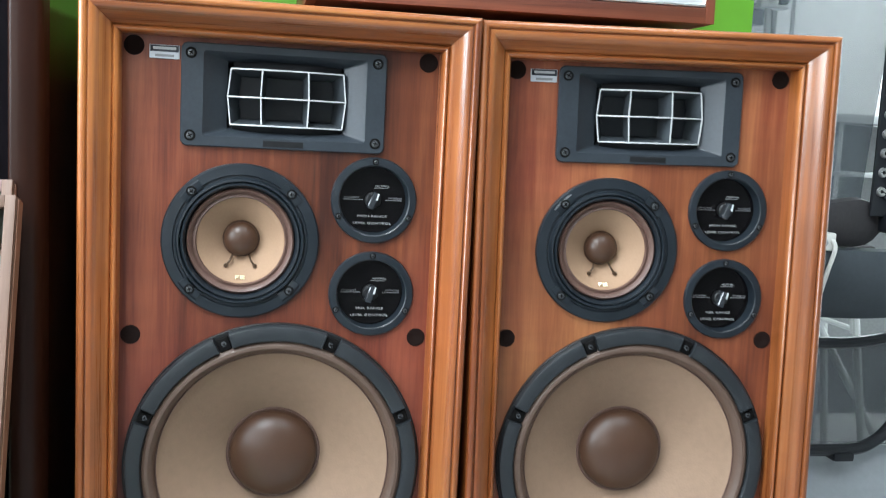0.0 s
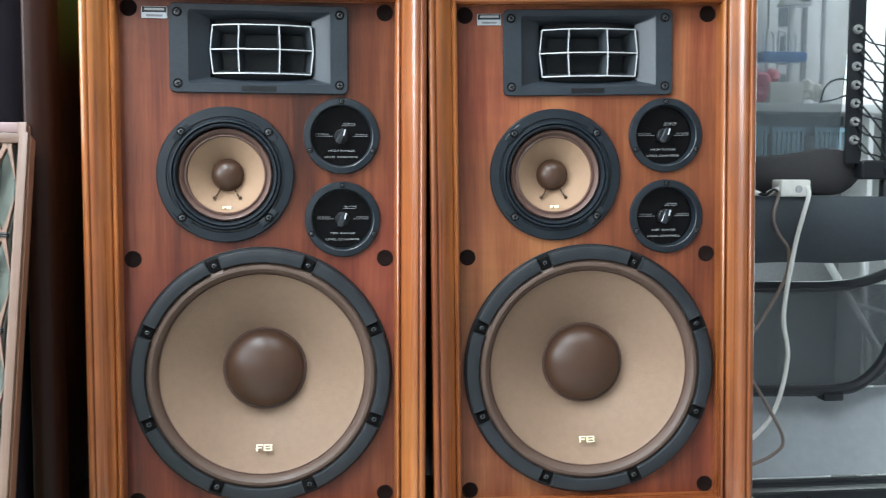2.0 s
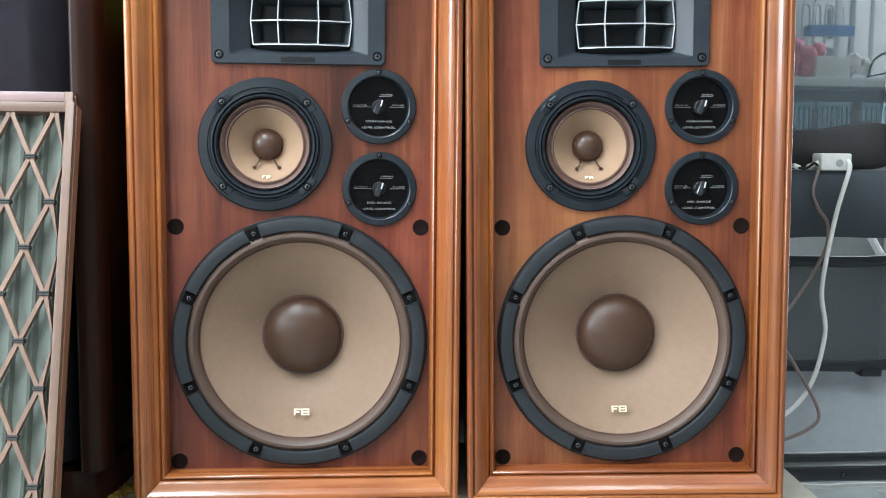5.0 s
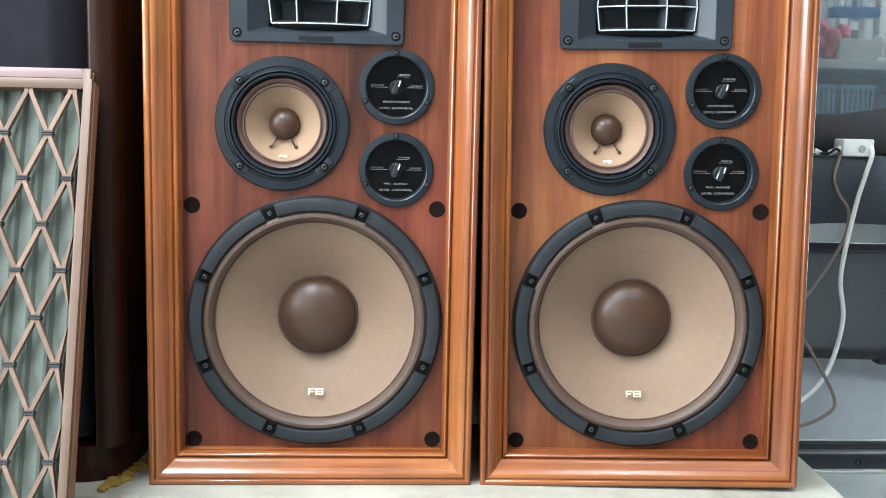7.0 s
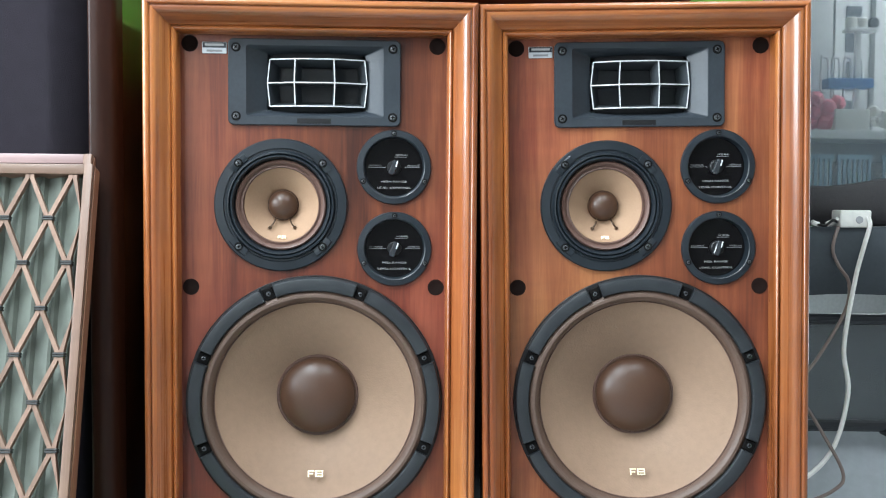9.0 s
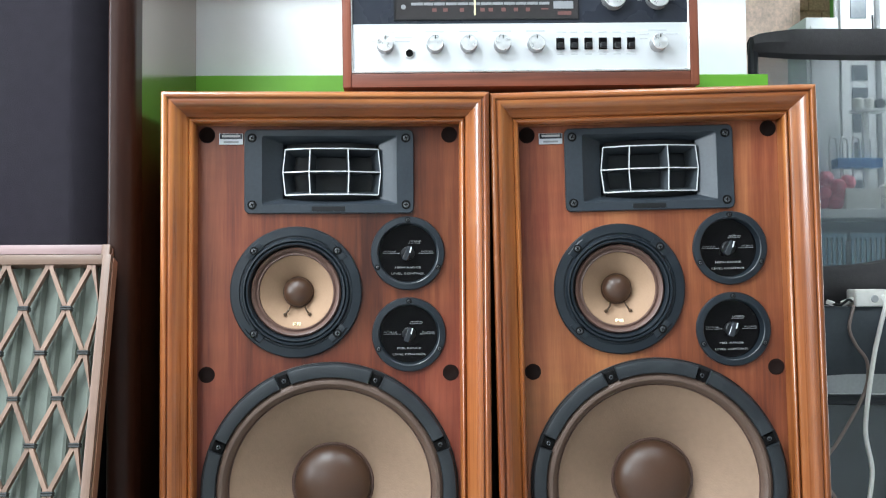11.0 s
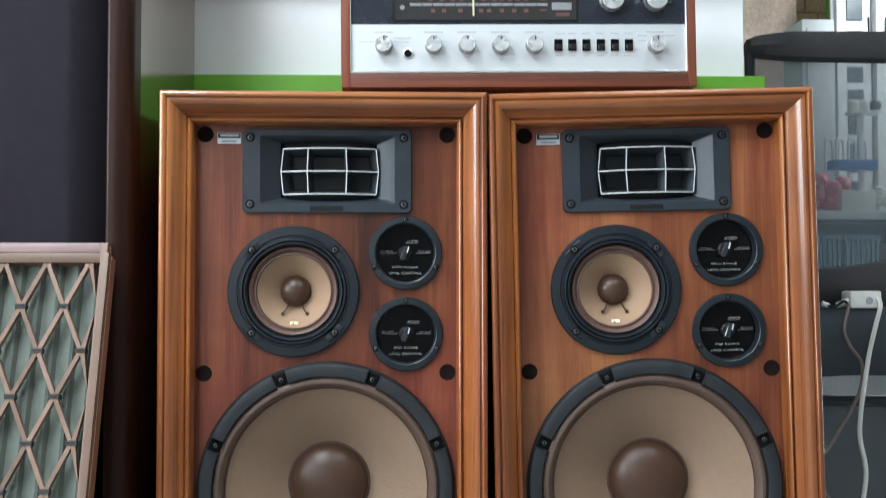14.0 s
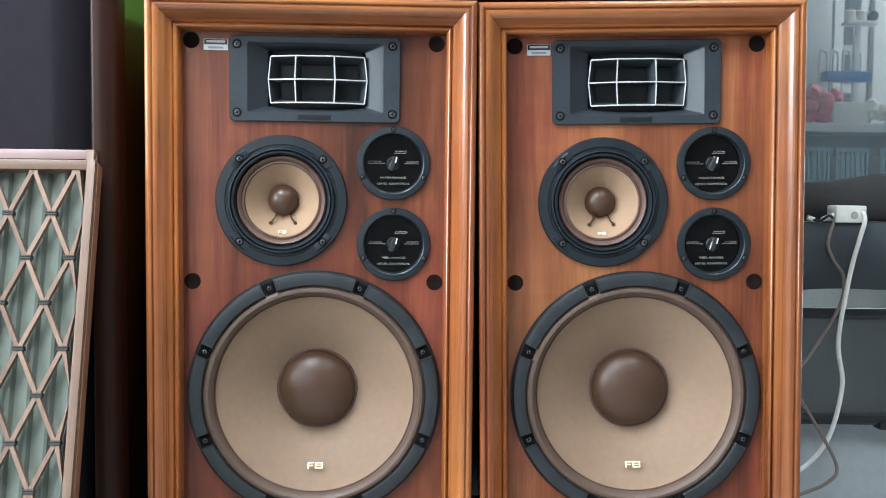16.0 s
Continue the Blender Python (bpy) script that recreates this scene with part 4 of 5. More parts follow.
def lattice_grille(label, m):
    """A frame of pale wood over pleated sage cloth, with a lattice of crossing wavy slats; z along its height."""
    g = thing("lattice_grille", label, "speaker grille", m, group="lattice grilles")
    gw, gh, t, fr = 0.32, 0.553, 0.020, 0.0115
    x1 = 0.0
    x0 = -gw
    for nm, b in (("side_bar", (x0, x0 + 0.0095, -0.002, t, 0, gh)), ("side_bar", (x1 - 0.0095, x1, -0.002, t, 0, gh))):
        sb = part(nm, box(*b, 0.001), LATTICE_WOOD, g)
        part("outer_edge", box(x1 + 0.0001, x1 + 0.0016, 0.004, t, 0.001, gh - 0.003) if b[1] > -0.001 else box(x0 - 0.0016, x0 - 0.0001, 0.004, t, 0.001, gh - 0.003), LATTICE_SIDE, sb, "darker brown outer edge")
    for z0, z1 in ((0, fr), (gh - fr, gh)):
        ob = part("cross_bar", box(z0, z1, -0.001, t, x0 + 0.0095, x1 - 0.0095, 0.001), LATTICE_WOOD, g)
        ob.matrix_local = pose(0, 0, 0, 0, 90, 0) @ Matrix.Diagonal((-1, 1, 1, 1))
    # pleated cloth
    bm = bmesh.new()
    cols = []
    n = 98
    for i in range(n + 1):
        x = x0 + 0.0095 + (gw - 0.019) * i / n
        ph = (i % 7) / 7
        y = 0.0185 - 0.0095 * (ph if ph < 0.8 else (1 - ph) * 4)
        cols.append((bm.verts.new((x, y, fr)), bm.verts.new((x, y, gh - fr)), bm.verts.new((x, 0.0195, gh - fr)), bm.verts.new((x, 0.0195, fr))))
    for p, q in zip(cols, cols[1:]):
        for j in range(4):
            bm.faces.new((p[j], q[j], q[(j + 1) % 4], p[(j + 1) % 4]))
    part("pleated_cloth", bm, SAGE, g, "grey-green pleated cloth", smooth=False)
    # wavy slats: neighbours touch at the clips, a half pitch apart from row to row
    px, pz = 0.0466, 0.0499
    top = gh - fr
    lo, hi = x0 + 0.0095, x1 - 0.0095
    start = hi - 0.0003
    k = -1
    while True:
        xc = start + px * 0.5 - k * px * 0.5
        if xc < lo - px:
            break
        sgn = 1 if k % 2 else -1
        pts = []
        r = 0
        while True:
            z = top - r * pz - 0.0005
            x = xc + sgn * (px * 0.25 - 0.0022) * (1 if r % 2 else -1)
            if z < fr:
                break
            for dz in ((0.004, 0, -0.004) if r else (0, -0.003)):
                pts.append((x, z + dz))
            r += 1
        pts.append((pts[-1][0], fr))
        bm = bmesh.new()
        rows = []
        hw = 0.0024
        for i, (x, z) in enumerate(pts):
            (xa, za), (xb, zb) = pts[max(i - 1, 0)], pts[min(i + 1, len(pts) - 1)]
            L = math.hypot(xb - xa, zb - za)
            nx = hw * abs(za - zb) / L * 1.12
            a, b = max(x - nx, lo), min(x + nx, hi)
            if a > hi or b < lo:
                a = b = min(max(x, lo), hi)
            rows.append((bm.verts.new((a, 0.0005, z)), bm.verts.new((b, 0.0005, z)), bm.verts.new((b, 0.0075, z)), bm.verts.new((a, 0.0075, z))))
        for p, q in zip(rows, rows[1:]):
            for j in range(4):
                bm.faces.new((p[j], q[j], q[(j + 1) % 4], p[(j + 1) % 4]))
        bm.faces.new(rows[0])
        bm.faces.new(rows[-1])
        bmesh.ops.remove_doubles(bm, verts=bm.verts[:], dist=1e-7)
        part("lattice_slat", bm, LATTICE_WOOD, g, smooth=False)
        k += 1
    for r in range(1, 11):
        z = top - r * pz
        x = start + px * 0.25 if r % 2 else start - px * 0.25
        while x > lo + 0.004:
            if x < hi - 0.004:
                c = box(x - 0.0062, x + 0.0062, -0.0012, 0.008, z - 0.0024, z - 0.0002, 0.0006, 1)
                box(x - 0.0062, x + 0.0062, -0.0012, 0.008, z + 0.0002, z + 0.0024, 0.0006, 1, bm=c)
                part("clip", c, CLIP, g, "dark grey wire clip")
            x -= px
    return g


lean = 15.7
grille = lattice_grille("pale wooden lattice grille over pleated grey-green cloth, leaning in front", pose(-0.430, -0.1773, -0.0617, -lean, 0, 0.0))
second = copy_thing(grille, pose(-0.4385, -0.1510, -0.0498, -lean + 0.1, 0, 0.0))
for ob in second.children:
    if ob.name.startswith("cross_bar"):
        ob.material_slots[0].link = "OBJECT"
        ob.material_slots[0].material = MAUVE_WOOD
tagged(second, "second pale wooden lattice grille, mostly hidden behind the first")


# ---- crumbled yellow foam in the gap ----
bm = bmesh.new()
rng = random.Random(4)
for i in range(110):
    f = rng.random()
    c = Vector((-0.432 + 0.045 * f + rng.uniform(-0.010, 0.010) * (0.5 + f), -0.02 + 0.15 * f + rng.uniform(-0.012, 0.012), 0.0))
    sz = rng.uniform(0.0018, 0.0062)
    r = bmesh.ops.create_icosphere(bm, subdivisions=1, radius=sz, matrix=Matrix.Translation(c) @ Matrix.Rotation(rng.uniform(0, 3), 4, "Z") @ Matrix.Diagonal((rng.uniform(0.7, 1.7), 1.0, rng.uniform(0.4, 0.9), 1)))
    for v in r["verts"]:
        v.co += 0.4 * sz * noise.noise_vector(v.co * 300)
        v.co.z = max(v.co.z, -0.0018)
tagged(part("foam_crumbs", bm, YELLOW), "crumbled yellow foam on the table between cabinets", "foam", kind="stuff")
before = set(bpy.data.objects)
# ---- low partition with cap shelf behind the loudspeakers ----
PY = 0.345
structure("partition", box(-1.6, 0.4235, PY, PY + 0.08, FLOOR, 0.8995), WHITEPAINT, "low white painted partition", "partition")
structure("partition_cap", box(-1.6, 0.4580, PY - 0.035, PY + 0.32, 0.9000, 0.9120, 0.0015), WHITEPAINT, "white cap shelf on the partition", "shelf")
# black sheet added so that the gap between the loudspeakers looks shaded
structure("ledge_base", box(-1.6, 0.4435, 0.318, PY - 0.001, FLOOR, 0.588, 0.001), BLACK, "black panel added under the green ledge, standing in for shade in the gap", "panel")
structure("green_ledge", box(-1.6, 0.4455, 0.314, PY - 0.001, 0.59, 0.7485, 0.001), GREENPAINT, "bright green ledge along the partition", "ledge")
CZ = 0.912

# things on the cap shelf
case = thing("equipment_case", "dark blue-grey equipment case on the white shelf", "case")
part("body", box(-0.50, -0.404, 0.40, 0.60, CZ, 1.16, 0.004), mat("blue_grey_case", (0.05, 0.06, 0.085), 0.5), case)
part("blue_edge", box(-0.462, -0.446, 0.392, 0.3995, CZ, 1.158, 0.002), BLUEP, case, "blue edge strip")
stack = thing("hifi_stack", "silver and black hi-fi separates leaning aslant behind the case", "hi-fi", pose(0, 0.606, CZ))
for i, x in enumerate((-0.380, -0.354, -0.328, -0.304)):
    u = part("hifi_unit", box(-0.0115, 0.0115, 0.0, 0.044, 0.0092, 0.205, 0.0015, 1), (BLACK, GREYD, BLACK, DIALBACK)[i], stack)
    u.matrix_local = pose(x, 0, 0, 0, -37 + 3 * i, 0)
    part("front_strip", box(-0.0095, -0.0045, -0.003, -0.0002, 0.012, 0.200, 0.0008, 1), SILVER, u, "silver front strip")
    part("display", box(0.0005, 0.0085, -0.002, -0.0002, 0.055, 0.15), GLOSSBLACK, u)
    for j in range(6):
        part("button", box(0.001, 0.0075, -0.003, -0.0002, 0.014 + j * 0.0065, 0.0185 + j * 0.0065), SILVER if i % 2 else KNOBSIDE, u)
crate = thing("pine_tray", "pale pine wooden tray with a recessed front", "tray")
part("tray_top", box(-0.275, -0.045, 0.40, 0.62, CZ + 0.033, CZ + 0.049, 0.002), PALE_WOOD, crate)
part("tray_side", box(-0.275, -0.262, 0.401, 0.62, CZ, CZ + 0.0325, 0.001), PALE_WOOD, crate)
part("tray_side", box(-0.058, -0.045, 0.401, 0.62, CZ, CZ + 0.0325, 0.001), PALE_WOOD, crate)
part("tray_back", box(-0.262, -0.058, 0.43, 0.44, CZ, CZ + 0.0325), CASE_WOOD, crate)
for x0, x1, tag_ in ((-0.250, -0.1635, 0), (-0.158, -0.075, 1)):
    b = thing("small_speaker", "small dark brown box speaker standing on a pine tray", "speaker", group="small speakers")
    part("body", box(x0, x1, 0.415, 0.55, CZ + 0.049, CZ + 0.23, 0.002), DARK_WOOD, b)
    part("front_cloth", box(x0 + 0.004, x1 - 0.004, 0.411, 0.4145, CZ + 0.053, CZ + 0.226, 0.001), mat("brown_cloth", (0.06, 0.045, 0.045), 0.9, bump=0.4, bscale=900), b)
    if tag_:
        part("badge", box(-0.127, -0.107, 0.409, 0.4115, CZ + 0.060, CZ + 0.067, 0.002), PLUGW, b, "white oval badge")
wb = thing("white_box", "plain white plastic appliance standing on the shelf", "appliance")
part("body", box(0.050, 0.238, 0.42, 0.60, CZ + 0.004, CZ + 0.17, 0.008, 3), PLUGW, wb)
for x in (0.07, 0.215):
    part("foot", lathe([(0, 0), (0.008, 0), (0.008, 0.005), (0, 0.005)], 12), BLACK, wb).matrix_local = pose(x, 0.45, CZ, 90, 0, 0)
dev = thing("router", "small grey network device with rounded corners", "device", pose(0.285, 0.46, CZ, 0, 0, 12))
part("body", box(-0.034, 0.034, 0.0, 0.09, 0.001, 0.074, 0.004, 3), GREYD, dev)
part("slot", box(-0.025, 0.008, -0.0006, 0.001, 0.065, 0.068), BLACK, dev)
part("button", box(0.016, 0.026, -0.0012, 0.001, 0.064, 0.069, 0.0004, 1), SILVER, dev)
cb = bmesh.new()
rng = random.Random(9)
pts = []
for i in range(14):
    pts.append((0.238 + rng.uniform(-0.010, 0.012), 0.405 + rng.uniform(-0.006, 0.006), CZ + 0.003 + 0.012 * i * 0.8 + rng.uniform(0, 0.01)))
tagged(part("black_cable", tube(pts, 0.0014, 6, cb), BLACK), "tangled thin black cable beside a white appliance", "cable")
structure("shelf_post", box(-0.0005, 0.0122, 0.640, 0.655, CZ, 1.5), WHITEPAINT, "slim white post on the partition", "post")
structure("end_post", box(0.366, 0.431, 0.600, 0.655, CZ, 1.5), WHITEPAINT, "white end post on the partition", "post")
structure("glass_screen", prism(((0.4315, 0.640), (0.512, 0.640), (0.512, 0.646), (0.4315, 0.646)), CZ + 0.118, 1.5), mat("pale_green_glass", (0.62, 0.70, 0.66), 0.12), "pale greenish glass screen beside the end post", "screen")
structure("low_green_rail", box(-1.6, 0.364, 0.656, 0.664, CZ, CZ + 0.136), GREENPAINT, "green strip along the shelf's back", "trim")
structure("frosted_panel", box(-1.6, 0.364, 0.668, 0.674, CZ + 0.04, 1.5), mat("frosted_panel", (0.6, 0.68, 0.62), 0.3), "pale frosted panel above the shelf", "panel")

# the partition and what stands on it are turned a little towards the room
for ob in set(bpy.data.objects) - before:
    if not ob.parent:
        ob.matrix_world = pose(0.0, 0.33, 0, 0, 0, -1.4) @ pose(0.003 if ob.get("kind") else 0.008, -0.33, 0) @ ob.matrix_basis

before = set(bpy.data.objects)
# ---- folding lounge chair behind the loudspeakers ----
chair = thing("lounge_chair", "folded black lounge chair with grey mesh fabric and laced edge", "chair")
CY = 0.43
def sheet(x0, x1, z0, z1, y0, y1, n=10, sag=0.0, thick=0.002):
    """A taut panel from (y0, z0) up to (y1, z1), with a little sag."""
    g = bmesh.new()
    rows = []
    for i in range(n + 1):
        t = i / n
        y = y0 + (y1 - y0) * t + sag * math.sin(math.pi * t)
        zz = z0 + (z1 - z0) * t
        rows.append((g.verts.new((x0, y, zz)), g.verts.new((x1, y, zz)), g.verts.new((x1, y + thick, zz)), g.verts.new((x0, y + thick, zz))))
    for p, q in zip(rows, rows[1:]):
        for j in range(4):
            g.faces.new((p[j], q[j], q[(j + 1) % 4], p[(j + 1) % 4]))
    g.faces.new(rows[0])
    g.faces.new(rows[-1])
    return g
back = part("mesh_back", sheet(0.462, 0.750, 0.435, 0.815, CY + 0.057, CY + 0.006, sag=0.004, thick=0.0008), MESH, chair, "grey see-through mesh fabric")
g = bmesh.new()
rows = []
for i in range(31):
    t = i / 30
    x = 0.4555 + 0.46 * t
    top = 0.838 + 0.014 * min(1, t * 6) ** 0.5 + 0.004 * t
    bot = 0.800 + 0.008 * math.exp(-t * 9)
    rows.append([g.verts.new((x, CY - 0.010, bot + 0.006)), g.verts.new((x, CY - 0.017, (top + bot) / 2)), g.verts.new((x, CY - 0.012, top - 0.004)), g.verts.new((x, CY + 0.004, top)), g.verts.new((x, CY + 0.018, top - 0.006)), g.verts.new((x, CY + 0.016, bot + 0.004)), g.verts.new((x, CY + 0.002, bot))])
for p, q in zip(rows, rows[1:]):
    for j in range(7):
        g.faces.new((p[j], q[j], q[(j + 1) % 7], p[(j + 1) % 7]))
g.faces.new(rows[0])
g.faces.new(rows[-1])
part("head_rail", g, PILLOW, chair, "padded black head rail")
part("side_tube", tube([(0.462, CY, 0.83), (0.459, CY, 0.79), (0.461, CY, 0.6), (0.463, CY, 0.1), (0.463, CY, FLOOR)], 0.0085), TUBE, chair)
part("lace_strip", box(0.733, 0.762, CY - 0.002, CY + 0.004, 0.450, 0.83, 0.001, 1), TUBE, chair, "black lacing strip")
part("side_tube", tube([(0.808, CY, 0.845), (0.808, CY, 0.7), (0.807, CY, 0.39)], 0.0095), TUBE, chair)
for i in range(7):
    zz = 0.672 - 0.0304 * i
    wob = 0.004 * math.sin(i * 2.3)
    part("eyelet", lathe([(0.0028, CY - 0.0052), (0.0040, CY - 0.0075), (0.0066, CY - 0.0072), (0.0080, CY - 0.004), (0.0082, CY - 0.002)], 16, cx=0.7470, cz=zz), SILVER, chair, "bright metal eyelet")
    part("elastic_cord", tube([(0.748, CY - 0.003, zz), (0.757, CY - 0.009, zz - 0.006), (0.782, CY - 0.009, zz - 0.034), (0.799, CY - 0.010, zz - 0.054 + wob), (0.809, CY - 0.010, zz - 0.058 + wob)], 0.0016, 6), TUBE, chair)
    part("elastic_cord", tube([(0.749, CY - 0.003, zz - 0.002), (0.762, CY - 0.008, zz - 0.020), (0.786, CY - 0.008, zz - 0.026), (0.802, CY - 0.010, zz - 0.030 - wob)], 0.0015, 6), TUBE, chair)
    part("cord_knot", lathe([(0, CY - 0.0145), (0.004, CY - 0.0135), (0.0055, CY - 0.010), (0.004, CY - 0.008)], 10, cx=0.805, cz=zz - 0.057 + wob), TUBE, chair)
part("hinge_bracket", box(0.757, 0.815, CY - 0.014, CY + 0.014, 0.424, 0.4565, 0.006, 3), TUBE, chair)
part("hinge_knob", lathe([(0, CY - 0.022), (0.009, CY - 0.021), (0.0115, CY - 0.016), (0.012, CY + 0.01)], 20, cx=0.806, cz=0.441), TUBE, chair)
g = bmesh.new()
rows = []
for i in range(25):
    t = i / 24
    x = 0.40 + 0.372 * t
    a = min(1, (1 - t) * 9 + 0.12) ** 0.5
    top = 0.455 + 0.021 * min(1, max(0, (x - 0.52) / 0.2)) + 0.002 * math.sin(x * 37)
    mid = (top + 0.3965) / 2
    ring = []
    for kk in range(12):
        c, s_ = math.cos(kk * math.pi / 6), math.sin(kk * math.pi / 6)
        ring.append(g.verts.new((x, CY + 0.030 + 0.024 * a * math.copysign(abs(c) ** 0.6, c), mid + (top - mid) * a * math.copysign(abs(s_) ** 0.6, s_))))
    rows.append(ring)
for p, q in zip(rows, rows[1:]):
    for j in range(12):
        g.faces.new((p[j], q[j], q[(j + 1) % 12], p[(j + 1) % 12]))
g.faces.new(rows[0])
g.faces.new(rows[-1])
part("head_pillow", g, PILLOW, chair, "dark head pillow")
g = bmesh.new()
rows = []
for i in range(25):
    x = 0.40 + 0.62 * i / 24
    w = 0.003 * math.sin(x * 23) + 0.004 * math.sin(x * 9)
    rows.append([g.verts.new((x, CY - 0.030, 0.378)), g.verts.new((x, CY - 0.020, 0.3955)), g.verts.new((x, CY + 0.030, 0.3955)), g.verts.new((x, CY + 0.036, 0.36)), g.verts.new((x, CY + 0.030, 0.288 + w)), g.verts.new((x, CY + 0.004, 0.2845 + w)), g.verts.new((x, CY - 0.012, 0.306 + w)), g.verts.new((x, CY - 0.029, 0.342 + w * 0.4))])
for p, q in zip(rows, rows[1:]):
    for j in range(8):
        g.faces.new((p[j], q[j], q[(j + 1) % 8], p[(j + 1) % 8]))
g.faces.new(rows[0])
g.faces.new(rows[-1])
part("seat_pad", g, PAD, chair, "folded grey padded seat")
part("cross_bar", tube([(0.40, CY, 0.246), (0.58, CY, 0.245), (0.700, CY, 0.244), (0.766, CY, 0.250), (0.82, CY, 0.266), (0.86, CY, 0.288)], 0.0092), TUBE, chair)
part("lower_mesh", sheet(0.40, 0.856, 0.072, 0.246, CY + 0.004, CY + 0.004, sag=0.012, thick=0.0008), see_through("dense_mesh_fabric", (0.058, 0.07, 0.08), 0.4), chair, "darker grey mesh fabric")
part("curved_leg", tube([(0.862, CY - 0.01, 0.30), (0.851, CY - 0.01, 0.222), (0.832, CY - 0.01, 0.169), (0.809, CY - 0.01, 0.116), (0.773, CY - 0.01, 0.081), (0.724, CY - 0.01, 0.069), (0.59, CY - 0.01, 0.070), (0.40, CY - 0.01, 0.070)], 0.0098), TUBE, chair)
part("leg_clamp", box(0.700, 0.735, CY - 0.022, CY + 0.006, 0.052, 0.066, 0.003), TUBE, chair)
part("foot_sheet", sheet(0.40, 1.05, -0.064, 0.062, CY - 0.055, CY + 0.03, sag=0.004, thick=0.004), SEATGREY, chair, "smooth light grey sheet")
part("cross_bar", tube([(0.36, CY - 0.058, -0.073), (0.7, CY - 0.058, -0.073), (1.05, CY - 0.058, -0.071)], 0.007), TUBE, chair)
part("foot_rail", box(0.36, 1.05, CY - 0.066, CY - 0.035, -0.113, -0.086, 0.008, 3), TUBE, chair)
screw(0.655, CY - 0.066, -0.100, 0.0035, chair)
for x in (0.44, 0.98):
    part("leg", tube([(x, CY - 0.05, -0.1), (x, CY - 0.05, FLOOR)], 0.011), TUBE, chair)

# ---- socket block and its cables ----
sb = thing("socket_block", "small white mains socket block on the folded chair", "socket")
g = box(0.608, 0.660, CY - 0.030, CY + 0.004, 0.3955, 0.4235, 0.004, 3)
part("body", g, PLUGW, sb)
part("strain_relief", tube([(0.6090, CY - 0.02, 0.408), (0.5990, CY - 0.02, 0.404), (0.5900, CY - 0.02, 0.400)], 0.0045, 8), PLUGW, sb)
part("socket_hole", lathe([(0, CY - 0.0305), (0.0055, CY - 0.0315), (0.0065, CY - 0.0295)], 16, cx=0.6395, cz=0.408), GREYD, sb)
tagged(part("jack_plug", tube([(0.5640, CY - 0.024, 0.404), (0.5750, CY - 0.024, 0.400)], 0.004, 10), PLUGW), "white jack plug end by the socket block", "plug")
tagged(part("thin_black_lead", tube([(0.5720, CY - 0.026, 0.400), (0.5840, CY - 0.03, 0.399), (0.5960, CY - 0.03, 0.407), (0.6060, CY - 0.022, 0.404)], 0.0022, 7), BLACK), "short black lead from the socket block", "cable")
tagged(part("white_cable", tube([(0.6530, CY - 0.024, 0.414), (0.6520, CY - 0.040, 0.401), (0.6430, CY - 0.040, 0.365), (0.6310, CY - 0.038, 0.310), (0.6170, CY - 0.036, 0.203), (0.6250, CY - 0.038, 0.128), (0.5960, CY - 0.05, 0.040), (0.5370, CY - 0.06, -0.010), (0.45, CY - 0.08, -0.03), (0.42, CY - 0.10, -0.06)], 0.0038, 8), CABLEW), "white mains cable hanging from the socket block", "cable")
tagged(part("brown_cable", tube([(0.6060, CY - 0.028, 0.397), (0.5940, CY - 0.036, 0.362), (0.6050, CY - 0.034, 0.335), (0.6250, CY - 0.030, 0.306), (0.6200, CY - 0.028, 0.258), (0.5750, CY - 0.03, 0.182), (0.5370, CY - 0.04, 0.140), (0.5420, CY - 0.05, 0.124), (0.5770, CY - 0.05, 0.070), (0.6100, CY - 0.06, 0.004), (0.5900, CY - 0.07, -0.021), (0.5320, CY - 0.08, -0.04), (0.44, CY - 0.10, -0.06)], 0.0029, 8), CABLEB), "thin brown cable looping below the socket block", "cable")
tagged(part("floor_cable", tube([(0.44, CY - 0.01, -0.16), (0.5840, CY + 0.02, -0.146), (0.6530, CY + 0.02, -0.150), (0.78, CY + 0.02, -0.149), (1.05, CY + 0.02, -0.16)], 0.0042, 8), CABLEW), "white cable running below the folded chair", "cable")

for ob in set(bpy.data.objects) - before:
    if not ob.parent:
        ob.matrix_world = pose(0.0125, 0, -0.001) @ ob.matrix_basis

before = set(bpy.data.objects)
# ---- the far room ----
k = mat("pale_cabinet", (0.78, 0.79, 0.8), 0.4, var=0.03)
pillar = thing("stone_pillar", "pinkish stone-clad pillar up to the ceiling", "pillar", kind="structure")
part("core", box(1.335, 1.612, 3.14, 3.6, FLOOR, CEIL), STONE, pillar)
rng = random.Random(3)
for row in range(26):
    z0 = FLOOR + row * 0.105
    x = 1.335 - (row % 2) * 0.11
    while x < 1.60:
        wdt = 0.24
        a, b = max(x, 1.335), min(x + wdt, 1.612)
        if b - a > 0.03 and z0 + 0.1 < CEIL and z0 > 0.6:
            part("stone", box(a + 0.0003, b - 0.0003, 3.136 - rng.uniform(0, 0.001), 3.1395, z0 + 0.0003, z0 + 0.1047, 0.0006, 1), STONE, pillar)
        x += wdt
brown = thing("brick_wall", "rough brown brick wall section beside the pillar", "wall", kind="structure")
part("core", box(1.615, 1.94, 3.33, 3.6, FLOOR, CEIL), BROWNBRICK, brown)
